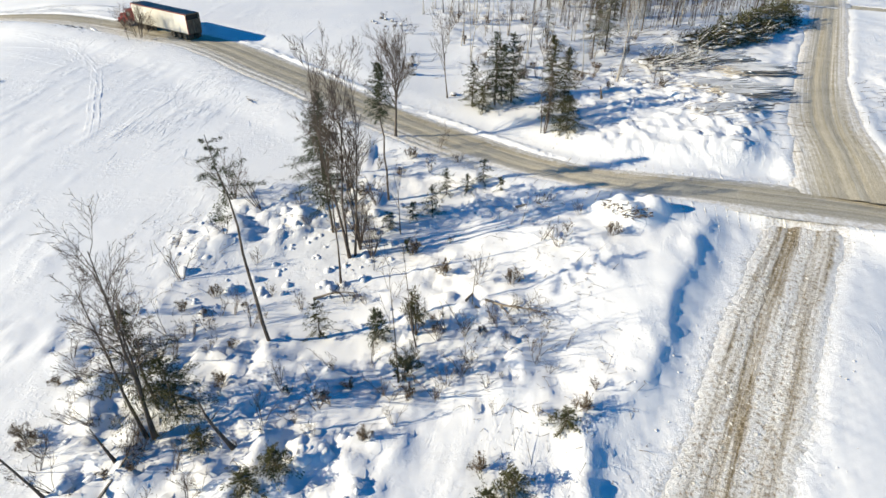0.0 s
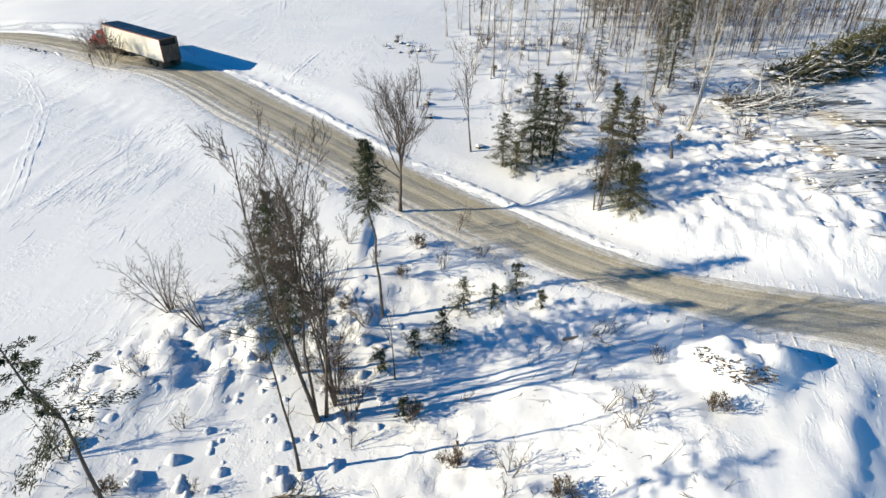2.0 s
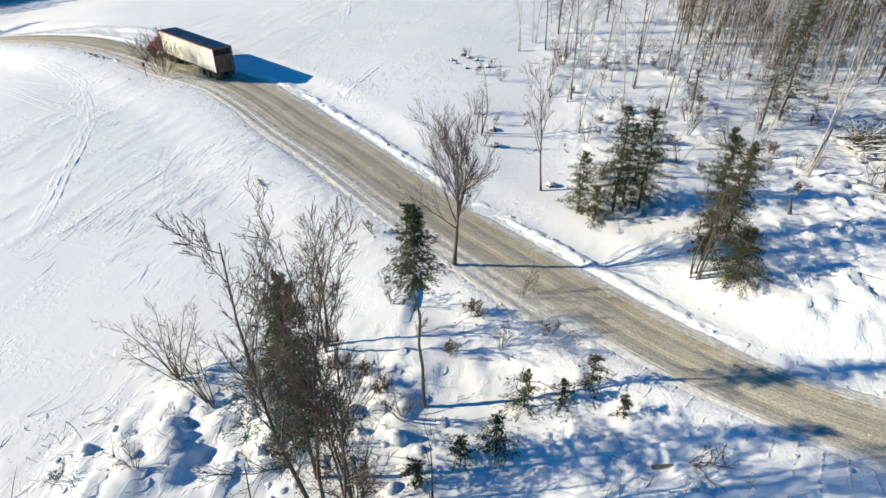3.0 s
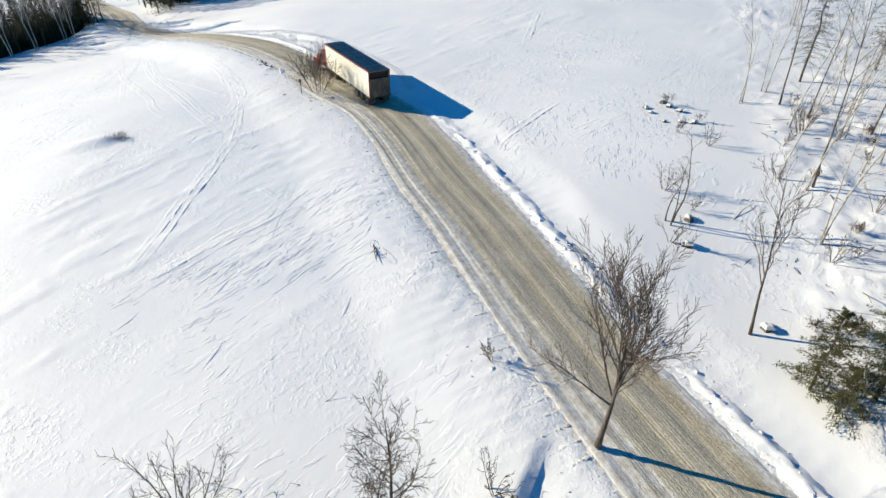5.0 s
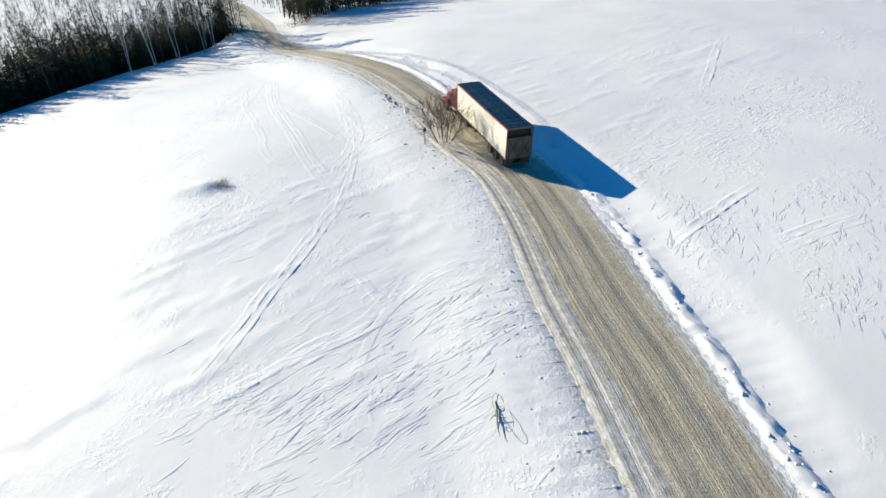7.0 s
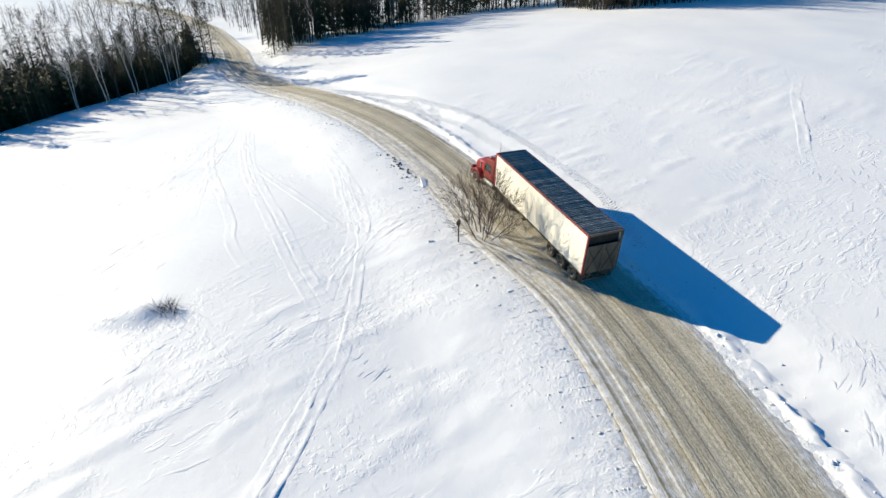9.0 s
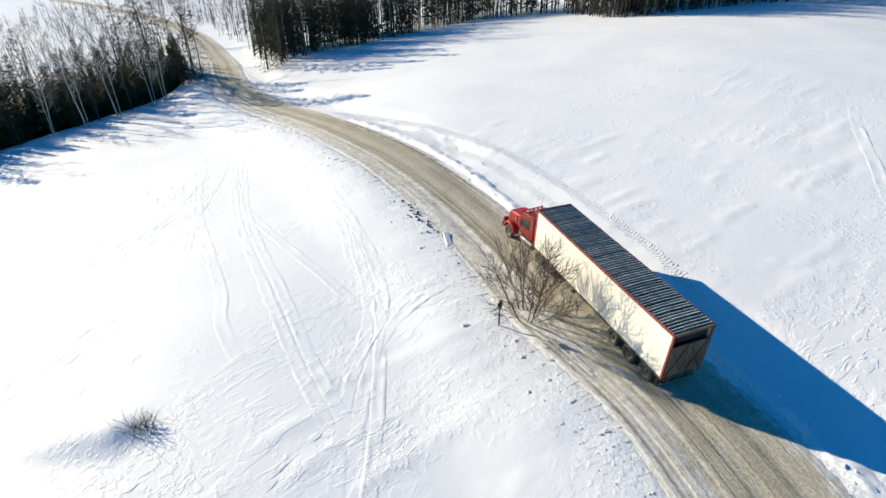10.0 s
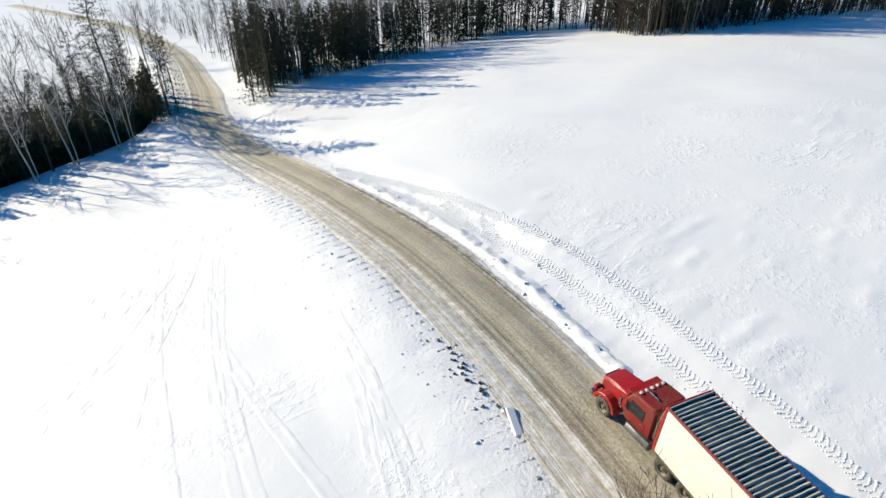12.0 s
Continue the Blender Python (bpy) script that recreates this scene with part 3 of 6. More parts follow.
def bare_tree(name, label, h, seed, stems=1, kids=(11, 6, 4), levels=3, lean=(0, 0), radius=None, bark=None, fork=0.25, ang=(28, 55), wild=0.18, rise=0.3, thin=1.0, group="", reach=(0.22, 0.36), fine=0.009):
    rng = np.random.default_rng(seed)
    root = tagged(new(name), label, "tree", group)
    root.empty_display_size = 0.2
    wood, limb = Shape(), Shape()
    for s in range(stems):
        out = []
        a = rng.uniform(0, 6.28) if stems < 4 else s * 2.4 + rng.normal(0, 0.25)
        spread = fork * (0.5 + rng.random()) if stems > 1 else 0.0
        if stems > 3:
            spread = fork * (s % 3 + 0.6) / 1.7
        d = np.array((lean[0] + spread * math.cos(a), lean[1] + spread * math.sin(a), 1.0))
        foot = np.array((min(0.3, 0.12 * stems) * math.cos(a), min(0.3, 0.12 * stems) * math.sin(a), -0.35)) if stems > 1 else np.array((0, 0, -0.35))
        hh = h * (1 if s == 0 else rng.uniform(0.7, 0.95))
        r = (radius or 0.011 * h + 0.03) * (1 if s == 0 else 0.8)
        grow(rng, foot, d, hh + 0.35, r, 0, levels, kids, out, rise, wild, ang, 0.16, reach)
        for level, pts, rad in out:
            if level == 0:
                wood.tube(pts, rad * np.r_[1.35, np.ones(len(rad) - 1)], 7)
            else:
                limb.tube(pts, np.maximum(rad * thin, fine), 4 if level == 1 else 3, cap=False)
    part("trunk", wood, bark or BARK, root, smooth=True)
    part("branch_work", limb, TWIG if bark is None else bark, root)
    return root


def conifer(name, label, h, width, seed, bare=0.08, needle=None, whorl=0.42, fill=1.0, lean=(0, 0), ragged=0.25, category="tree", group="", low=0.55, size=0.68, radius=None, tuft=11):
    """A spruce: a tapered trunk with tiers of drooping, ragged boughs."""
    rng = np.random.default_rng(seed)
    root = tagged(new(name), label, category, group)
    trunk, crown = Shape(), Shape()
    zs = np.linspace(-0.3, h, 9)
    wob = rng.normal(0, 0.012 * h, (9, 2)) * np.linspace(0, 1, 9)[:, None]
    axis_pts = np.stack([lean[0] * zs + wob[:, 0], lean[1] * zs + wob[:, 1], zs], -1)
    r0 = radius or 0.009 * h + 0.03
    trunk.tube(axis_pts, r0 * (1 - 0.85 * np.linspace(0, 1, 9)), 7)
    at = lambda z: np.array([np.interp(z, zs, axis_pts[:, k]) for k in range(3)])
    z = h * bare
    near = size < 1.1
    a = rng.uniform(0, 6.28)
    while z < h * 0.99:
        f = (z - h * bare) / (h * (1 - bare))
        reach = 1.3 * width * (low + (1 - low) * min(1, f / 0.25)) * (1 - f) ** 0.8 + 0.12
        for b in range(2 if near else rng.integers(4, 7)):
            if rng.random() > fill:
                continue
            a += 2.4 + rng.normal(0, 0.5)
            L = reach * rng.uniform(1 - ragged * 1.6, 1 + ragged)
            o = at(z + rng.uniform(-0.15, 0.15))
            d = np.array((math.cos(a), math.sin(a), 0.35 - 0.6 * (1 - f) + rng.normal(0, 0.12)))
            n = max(3, int(L / (0.2 if near else 0.42)))
            sway = rng.normal(0, 0.16, 2)
            pts = [o + d * L * t + np.array((sway[0] * L * t * t, sway[1] * L * t * t, -0.22 * L * t * t + 0.1 * L * t ** 3)) for t in np.linspace(0, 1, n + 1)]
            if near:
                trunk.tube(pts[::2] if n > 4 else pts, np.linspace(0.022, 0.008, len(pts[::2] if n > 4 else pts)), 3, cap=False)
            for i in range(n + 1):
                t = i / n
                wide = 0.25 * L * (0.35 + 0.65 * math.sin(math.pi * min(1.0, 0.15 + 0.8 * t))) if near else 0.07
                for s in range(1 if t < 0.2 else tuft):
                    wd = unit(d * rng.uniform(0.4, 1.0) + rng.normal(0, 0.5, 3) * np.array((1, 1, 0.5)) + np.array((0, 0, -0.2)))
                    off = rng.normal(0, 1, 3) * np.array((wide * 0.55, wide * 0.55, 0.06))
                    crown.blade(pts[i] + off, wd, size * rng.uniform(0.16, 0.36), size * rng.uniform(0.04, 0.08), rng.normal(0, 0.35, 3) + np.array((0, 0, 1)))
        z += whorl * rng.uniform(0.7, 1.2) * (1 - 0.35 * f) * (0.4 if near else 1.0)
    part("trunk", trunk, BARK, root)
    part("crown", crown, needle or NEEDLE, root)
    return root


def shrub(name, label, h, seed, stems=7, spread=0.55, lean=(0, 0), leaf=None, leaves=0, levels=2, kids=(6, 4), category="shrub", group="", radius=None):
    """Several thin stems from one foot, some with dead leaves or sprays."""
    rng = np.random.default_rng(seed)
    root = tagged(new(name), label, category, group)
    st, lf = Shape(), Shape()
    for s in range(stems):
        a = rng.uniform(0, 6.28)
        k = spread * rng.uniform(0.15, 1)
        out = []
        grow(rng, np.array((0.1 * math.cos(a), 0.1 * math.sin(a), -0.2)), np.array((k * math.cos(a) + lean[0], k * math.sin(a) + lean[1], 1.0)), h * rng.uniform(0.65, 1.05), radius or 0.008 * h + 0.008, 0, levels, kids, out, 0.2, 0.25, (20, 50), 0.25)
        for level, pts, rad in out:
            st.tube(pts, np.maximum(rad, 0.009), 4 if level == 0 else 3, cap=False)
            if leaves and level:
                for i in range(leaves):
                    p = pts[rng.integers(0, len(pts))] + rng.normal(0, 0.06, 3)
                    lf.blade(p, unit(rng.normal(0, 1, 3) + np.array((0, 0, 0.2))), rng.uniform(0.07, 0.16), rng.uniform(0.03, 0.06))
    part("stem_work", st, TWIG, root)
    if leaves:
        part("foliage", lf, leaf or DRY, root)
    return root


def plant(ob, x, y, turn=0.0, scale=1.0, sink=0.0):
    ob.matrix_basis = pose(x, y, gz_at(x, y) - sink, 0, 0, turn) @ Matrix.Scale(scale, 4)
    return ob


def again(ob, x, y, turn=0.0, scale=1.0):
    o = copy_thing(ob, Matrix.Identity(4))
    o.matrix_basis = pose(x, y, gz_at(x, y), 0, 0, turn) @ Matrix.Scale(scale, 4)
    return o


# the near copse below the road
plant(bare_tree("bare_tree", "tall leaning bare hardwood with two grey stems in snow", 14, 11, stems=3, kids=(13, 9, 4), lean=(-0.1, 0.0), fork=0.12, radius=0.16, reach=(0.2, 0.36)), -18.7, 22.9)
plant(conifer("hemlock_tree", "young dark green hemlock against a leaning hardwood", 8.4, 2.3, 12, bare=0.2, needle=CEDAR, tuft=15, fill=0.8, ragged=0.5), -18.9, 25.0)
plant(conifer("hemlock_tree", "low dark green hemlock on lumpy snow", 5.2, 1.8, 13, bare=0.05, needle=CEDAR, tuft=15, fill=0.8, ragged=0.5), -17.2, 24.4)
plant(conifer("spruce_tree", "thin bare-stemmed spruce with a ragged tuft on top", 16.4, 1.45, 14, bare=0.64, fill=0.27, whorl=0.4, ragged=0.55, low=0.9, radius=0.15, tuft=30, size=0.75, lean=(-0.05, 0)), -13.2, 31.3)
plant(bare_tree("bare_tree", "tallest bare hardwood of the copse with twin grey trunks", 18.2, 15, stems=3, kids=(17, 10, 5), lean=(0.03, 0.01), fork=0.07, radius=0.14, ang=(18, 40), reach=(0.16, 0.28)), -8.3, 41.7)
plant(bare_tree("bare_tree", "slender bare hardwood beside the twin-trunked one", 17, 16, stems=3, kids=(14, 9, 5), fork=0.06, lean=(0.0, 0), radius=0.1, ang=(18, 40), reach=(0.16, 0.28)), -7.3, 42.6)
plant(conifer("spruce_tree", "dark ragged spruce standing among bare hardwoods", 13.5, 2.3, 17, bare=0.25, whorl=0.34, ragged=0.4, fill=0.95, tuft=22, radius=0.12), -10.4, 44.6)
plant(bare_tree("bare_tree", "tall thin dead stem with few short twigs", 13, 21, kids=(8, 3), levels=2, radius=0.1, reach=(0.1, 0.18)), -8.8, 38.2)
plant(conifer("spruce_tree", "spruce with a long bare stem and dense dark top", 13.7, 1.1, 18, bare=0.64, whorl=0.24, ragged=0.4, low=0.6, tuft=18, lean=(-0.03, 0), radius=0.12), -5.5, 49.8)
plant(bare_tree("bare_tree", "single round-crowned bare hardwood at the road's edge", 9.6, 19, kids=(26, 13, 6), ang=(20, 44), radius=0.17, rise=0.45, reach=(0.42, 0.62)), -5.6, 62.0)
plant(bare_tree("bare_tree", "bare hardwood with spreading twigs below the field", 7.6, 20, stems=2, kids=(16, 10, 4), fork=0.14, radius=0.12, reach=(0.26, 0.42)), -12.7, 52.9)
plant(bare_tree("dead_snag", "leaning dead trunk broken off short", 5.6, 22, kids=(3, 2), levels=2, lean=(-0.3, 0.05), radius=0.16), -13.1, 22.4)
plant(bare_tree("dead_snag", "short dead stub with split top", 3.0, 23, kids=(3, 2), levels=2, lean=(-0.25, 0.1), radius=0.13), -19.9, 21.2)
plant(bare_tree("bare_tree", "thin leaning bare stem on lumpy snow", 8.0, 24, kids=(7, 4), levels=2, lean=(-0.35, 0.1), radius=0.09), -23.2, 19.2)
plant(bare_tree("sapling", "pale thin bare sapling beside brown brush", 10, 25, kids=(7, 3), levels=2, bark=TWIG, radius=0.06), -3.1, 27.4)
plant(bare_tree("sapling", "pale thin bare sapling with few twigs", 9, 26, kids=(6, 3), levels=2, bark=TWIG, radius=0.06), -1.9, 30.3)
plant(bare_tree("sapling", "small bare sapling over fallen branches", 4.2, 27, kids=(6, 4), levels=2, lean=(-0.05, 0), radius=0.05), 2.4, 34.4)
plant(bare_tree("sapling", "small forked bare sapling in open snow", 3.2, 28, kids=(5, 3), levels=2, lean=(0.2, 0.05), radius=0.04), 7.3, 44.2)
plant(bare_tree("sapling", "thin bare sapling by small spruces", 6.5, 29, kids=(7, 4), levels=2, radius=0.06), -4.0, 44.5)
plant(shrub("shrub", "low shrub fanning sideways out of a snow hump", 4.6, 31, stems=8, spread=0.5, lean=(-0.7, 0.15), kids=(7, 4)), -18.0, 47.6)
plant(shrub("shrub", "wide bare many-stemmed shrub at the field's foot", 5.6, 32, stems=9, spread=0.7, lean=(-0.2, 0.1), kids=(7, 5)), -20.9, 48.9)
plant(conifer("small_spruce", "thin pale-dusted young spruce on lumpy snow", 3.4, 1.05, 33, bare=0.1, whorl=0.3, ragged=0.5, fill=0.55, needle=CEDAR), -9.5, 32.2)
plant(shrub("shrub", "dense brown brush about the twin trunks", 4.6, 38, stems=14, spread=0.45, leaf=DRY, leaves=2, kids=(7, 5)), -7.6, 43.4)
plant(shrub("shrub", "grey twiggy brush between tall trunks", 3.6, 39, stems=12, spread=0.5, kids=(7, 5)), -6.4, 41.6)
plant(shrub("shrub", "dense brown-leaved shrub with green shoots", 2.9, 34, stems=12, spread=0.5, leaf=CEDAR, leaves=9), -2.9, 27.6)
plant(shrub("shrub", "tall brown brush with dry leaves", 3.6, 35, stems=12, spread=0.4, leaf=CEDAR, leaves=8), -2.1, 31.6)
plant(conifer("small_spruce", "small dark columnar spruce in snow", 2.9, 0.85, 36, bare=0.02, whorl=0.26, ragged=0.15), -4.9, 31.7)
plant(shrub("shrub", "arching bare shrub leaning over the road's edge", 3.0, 37, stems=5, spread=0.6, lean=(0.35, 0.25)), -0.5, 59.4)
for i, (x, y, h) in enumerate(((0.4, 50.6, 2.9), (-1.0, 47.6, 3.0), (4.3, 52.3, 2.6), (2.6, 51.2, 1.7), (-2.9, 46.9, 1.8), (6.0, 50.5, 1.4), (-5.0, 45.2, 1.9), (-3.2, 41.9, 1.6))):
    plant(conifer("small_spruce", "scraggly knee-high to head-high spruce in snow", h, 0.36 * h, 40 + i, bare=0.08, whorl=0.3, ragged=0.5, fill=0.75, group="young spruces in the copse"), x, y, 40 * i)
for i, (x, y, h) in enumerate(((-10.1, 20.8, 1.8), (-11.4, 19.4, 1.7), (-15.3, 22.6, 1.4), (7.8, 23.2, 1.5), (4.0, 19.4, 1.7), (2.6, 18.6, 1.3))):
    plant(conifer("small_hemlock", "low dark olive evergreen bush half in snow", h, 0.7 * h, 60 + i, bare=0.02, whorl=0.24, needle=CEDAR, ragged=0.3, category="shrub", group="low evergreen bushes"), x, y, 70 * i)

# bare shrubs scattered through the copse and along the bank
kinds = [shrub("shrub", "small bare grey shrub poking out of the snow", 2.2, 81, kids=(5, 3), group="bare shrubs"), shrub("shrub", "thin bare twiggy shrub in snow", 1.6, 82, stems=5, spread=0.8, group="bare shrubs"),
         shrub("shrub", "dry brown weedy brush in snow", 1.3, 83, stems=9, spread=0.7, leaf=DRY, leaves=2, group="bare shrubs"), shrub("shrub", "bare slanting shrub with long thin twigs", 3.1, 84, kids=(5, 4), stems=5, spread=0.5, lean=(-0.3, 0), group="bare shrubs")]
SHRUBS = [(-24.6, 33.8, 3), (-22.3, 37.8, 3), (-24.3, 42, 1), (-20, 43, 0), (10.4, 25.6, 1), (9.2, 24.2, 2), (2.3, 20.9, 2), (8.9, 41.4, 3), (10.2, 40.2, 0), (11.4, 42.3, 1), (5.6, 36.4, 2), (3.2, 37.8, 0),
          (-10.2, 44.8, 0), (-6.0, 39.6, 3), (-9.6, 46.4, 3), (-14.2, 48.3, 0), (-12.6, 45.4, 1), (-2.6, 42.0, 2), (0.6, 43.0, 1), (-16.6, 40.3, 0), (-19.0, 36.2, 2), (-14.5, 36.4, 1), (-11.6, 35.0, 0),
          (-20.8, 29.0, 1), (-22.8, 25.9, 3), (-15.6, 27.4, 2), (-11.4, 27.0, 0), (-6.2, 35.6, 1), (0.2, 38.6, 2), (-7.2, 55.0, 1), (-3.6, 57.0, 2), (-9.4, 57.4, 0), (-4.6, 53.6, 2), (1.8, 56.4, 1), (-1.4, 54.6, 0),
          (-21.5, 16.2, 3), (-16.8, 17.8, 0), (-7.4, 25.4, 1), (-4.8, 22.6, 2), (14.8, 41.2, 2), (12.9, 44.6, 1), (-12.6, 64.6, 1), (-8.5, 98.5, 1), (-6.8, 102.1, 1), (-10.4, 105.2, 1), (-5.2, 97.0, 0), (-7.4, 88.0, 0), (-5.6, 81.6, 3), (-5.0, 86.2, 1)]
rng = np.random.default_rng(5)
used = set()
for x, y, k in SHRUBS:
    if k in used:
        again(kinds[k], x, y, rng.uniform(0, 360), rng.uniform(0.75, 1.2))
    else:
        plant(kinds[k], x, y)
        used.add(k)

# more of them, thick about the tree feet
tries = 0
while tries < 130:
    x, y = rng.uniform(-27, 9), rng.uniform(15, 57)
    if y > 55 - 0.75 * max(x, -8) - 4 or (x < -13 and y > 41 + 0.3 * (x + 13)) or float(fbm(x * 0.1, y * 0.1, 89, 2)) < -0.05:
        continue
    again(kinds[int(rng.choice((0, 1, 1, 2, 3, 3)))], x, y, rng.uniform(0, 360), rng.uniform(0.4, 0.95))
    tries += 1

# the wood north of the road
plant(bare_tree("bare_tree", "small forked bare hardwood above the road bank", 10, 101, kids=(13, 8, 4), ang=(25, 45), radius=0.1, reach=(0.28, 0.45)), 0.7, 74.6)
plant(bare_tree("bare_tree", "gnarled bare thicket of dead stems by the field", 7.2, 102, stems=3, kids=(7, 4), levels=2, fork=0.12, radius=0.08, wild=0.4), -6.2, 83.8)
for i, (x, y, h, w) in enumerate(((7.0, 71.9, 9.4, 2.0), (9.2, 72.4, 9.0, 2.1), (8.0, 73.6, 7.4, 1.8), (4.0, 71.4, 5.6, 1.6), (5.3, 70.2, 3.4, 1.3))):
    plant(conifer("spruce_tree", "green spruce of a tight clump beside the road", h, w, 110 + i, bare=0.1, whorl=0.4, ragged=0.4, needle=CEDAR if i > 2 else NEEDLE, tuft=18, group="spruce clump"), x, y, 60 * i)
plant(bare_tree("bare_tree", "cluster of thin bare stems above the road bank", 9.5, 120, stems=6, kids=(6, 4), levels=2, fork=0.12, radius=0.06), 12.2, 63.4)
plant(conifer("cedar_tree", "tall thin olive cedar among bare stems", 10.4, 1.5, 121, bare=0.08, needle=CEDAR, whorl=0.32, ragged=0.45, tuft=20), 13.0, 65.2)
plant(conifer("cedar_tree", "bushy olive cedar above the road bank", 4.3, 1.7, 122, bare=0.02, needle=CEDAR, whorl=0.26, tuft=18), 14.9, 63.0)
plant(conifer("cedar_tree", "olive cedar with yellowed sprays", 8.2, 1.6, 123, bare=0.08, needle=CEDAR, whorl=0.32, ragged=0.45, tuft=18), 15.3, 68.0)
plant(conifer("pine_tree", "tall dark pine at the edge of the landing", 13.5, 2.4, 124, bare=0.12, whorl=0.42, ragged=0.35, tuft=16), 26.7, 92.8)
plant(conifer("pine_tree", "second dark pine with a ragged crown", 11.5, 2.0, 125, bare=0.2, whorl=0.55, ragged=0.4, needle=CEDAR), 24.0, 90.2)
plant(bare_tree("birch_tree", "leaning white birch with forked pale limbs", 14.4, 126, stems=2, kids=(8, 5, 3), lean=(0.12, 0.02), fork=0.12, bark=BIRCH, radius=0.15), 25.2, 80.2)
plant(bare_tree("dead_snag", "jagged broken stump in the snow", 1.7, 127, kids=(3, 2), levels=1, radius=0.22), 21.3, 72.1)
pole_a = bare_tree("pole_tree", "slim straight bare maple pole in the open wood", 13, 130, kids=(10, 5), levels=2, radius=0.085, group="pole trees")
pole_b = bare_tree("pole_tree", "slim pale bare birch pole in the open wood", 12, 131, kids=(9, 4), levels=2, bark=BIRCH, radius=0.08, group="pole trees")
pole_c = bare_tree("pole_tree", "thin twin-stemmed bare pole tree", 11, 132, stems=2, kids=(9, 5), levels=2, fork=0.06, radius=0.075, bark=BIRCH, group="pole trees")
POLES = [(-3.6, 109.6, 2), (2.9, 108.3, 0), (3.1, 92.9, 1), (8.7, 100.2, 1), (11.3, 98.6, 0), (18.1, 101, 0), (18.4, 96.3, 1), (22.3, 97.5, 2), (12.3, 83.4, 1), (21.2, 83.5, 1), (23.5, 86.7, 1), (1.0, 93.9, 1), (3.6, 93.6, 0),
         (9.4, 92.2, 1), (8.3, 106.3, 0), (13.5, 88.2, 1), (4.4, 86.3, 2), (11.4, 99.2, 2), (0.2, 110.4, 0), (-1.6, 114.5, 2), (14.6, 93.6, 0), (16.4, 105.4, 0), (5.2, 113.2, 1)]
while len(POLES) < 96:
    x, y = rng.uniform(-2, 70), rng.uniform(96, 150)
    if x > 26 and y < 118 and y < 85 + 0.9 * (x - 20):
        continue
    if abs(x - (63 + (y - 93) * 0.6)) < 6 or x > 62 + (y - 93) * 0.6 or x < -6 + (y - 96) * 0.12:
        continue
    POLES.append((x, y, int(rng.integers(0, 3))))
poles = (pole_a, pole_b, pole_c)
used = set()
for x, y, k in POLES:
    if k in used:
        again(poles[k], x, y, rng.uniform(0, 360), rng.uniform(0.75, 1.2))
    else:
        plant(poles[k], x, y)
        used.add(k)
thick = Shape()
for i in range(950):
    x, y = rng.uniform(22, 72), rng.uniform(104, 150)
    if x > 58 + (y - 93) * 0.6 or y < 96 + 0.45 * (x - 22):
        continue
    z, h = gz_at(x, y), rng.uniform(3, 8)
    thick.tube([(x, y, z - 0.2), (x + rng.normal(0, 0.3), y + rng.normal(0, 0.3), z + h)], [0.05, 0.015], 3, cap=False)
    for q in range(8):
        p = np.array((x, y, z + h * rng.uniform(0.3, 1.0)))
        thick.tube([p, p + np.array((rng.normal(0, 0.6), rng.normal(0, 0.6), rng.uniform(0.4, 1.2)))], [0.025, 0.012], 3, cap=False)
tagged(part("thicket", thick, DRY, None), "brown thicket of close-set saplings behind the landing", "thicket", kind="stuff")
wood_pine = conifer("pine_tree", "dark pine among bare poles", 12, 2.1, 140, bare=0.2, whorl=0.6, ragged=0.4, group="pines among the poles")
plant(wood_pine, 33, 112)
for x, y in ((21, 118), (40, 124), (10, 128), (29, 130), (48, 133), (17, 92.4), (2.0, 120), (57, 140), (36, 104)):
    again(wood_pine, x, y, rng.uniform(0, 360), rng.uniform(0.6, 1.1))
used = {0, 1, 2, 3}
for i in range(95):
    x, y = rng.uniform(-2, 34), rng.uniform(76, 112)
    if y + 0.75 * x < 76 or x < -4 + 0.18 * (110 - y) + 1.5:
        continue
    again(kinds[int(rng.integers(0, 4))], x, y, rng.uniform(0, 360), rng.uniform(0.7, 1.2))

# the tree and the post beside the road, grass and dead sticks in the field
plant(bare_tree("roadside_tree", "squat wide-spreading bare tree beside the road", 3.9, 152, stems=12, kids=(13, 8), levels=2, fork=0.55, ang=(14, 45), radius=0.046, rise=0.2, wild=0.14, reach=(0.4, 0.7), thin=1.0, fine=0.0085), -48.9, 92.3, 0, 1.2)


def marker_post(x, y):
    root = tagged(new("marker_post"), "thin grey post with a small round-topped box, in snow", "post")
    s = Shape()
    s.tube([(0, 0, -0.4), (0, 0, 0.8), (0.01, 0, 1.45)], [0.05, 0.045, 0.045], 8)
    part("post", s, BARK, root)
    s = Shape()
    s.profile([(-0.11, 1.42), (0.11, 1.42), (0.11, 1.66), (0.07, 1.76), (0, 1.8), (-0.07, 1.76), (-0.11, 1.66)], -0.16, 0.16, 0.02)
    box = part("box", s, STONE, root, "weathered grey metal box")
    s = Shape()
    s.box(-0.08, -0.185, 1.46, 0.08, -0.162, 1.62, 0.006)
    part("lid", s, DARK, box)
    plant(root, x, y, 20)


STEEL = mat_grain("weathered_steel", [(0.3, (0.14, 0.135, 0.13)), (0.7, (0.30, 0.29, 0.28))], 8, rough=0.5, metal=0.6)
DARK = mat_grain("dark_iron", [(0.3, (0.018, 0.017, 0.016)), (0.7, (0.05, 0.047, 0.044))], 8, rough=0.6)
marker_post(-49.7, 90.3)


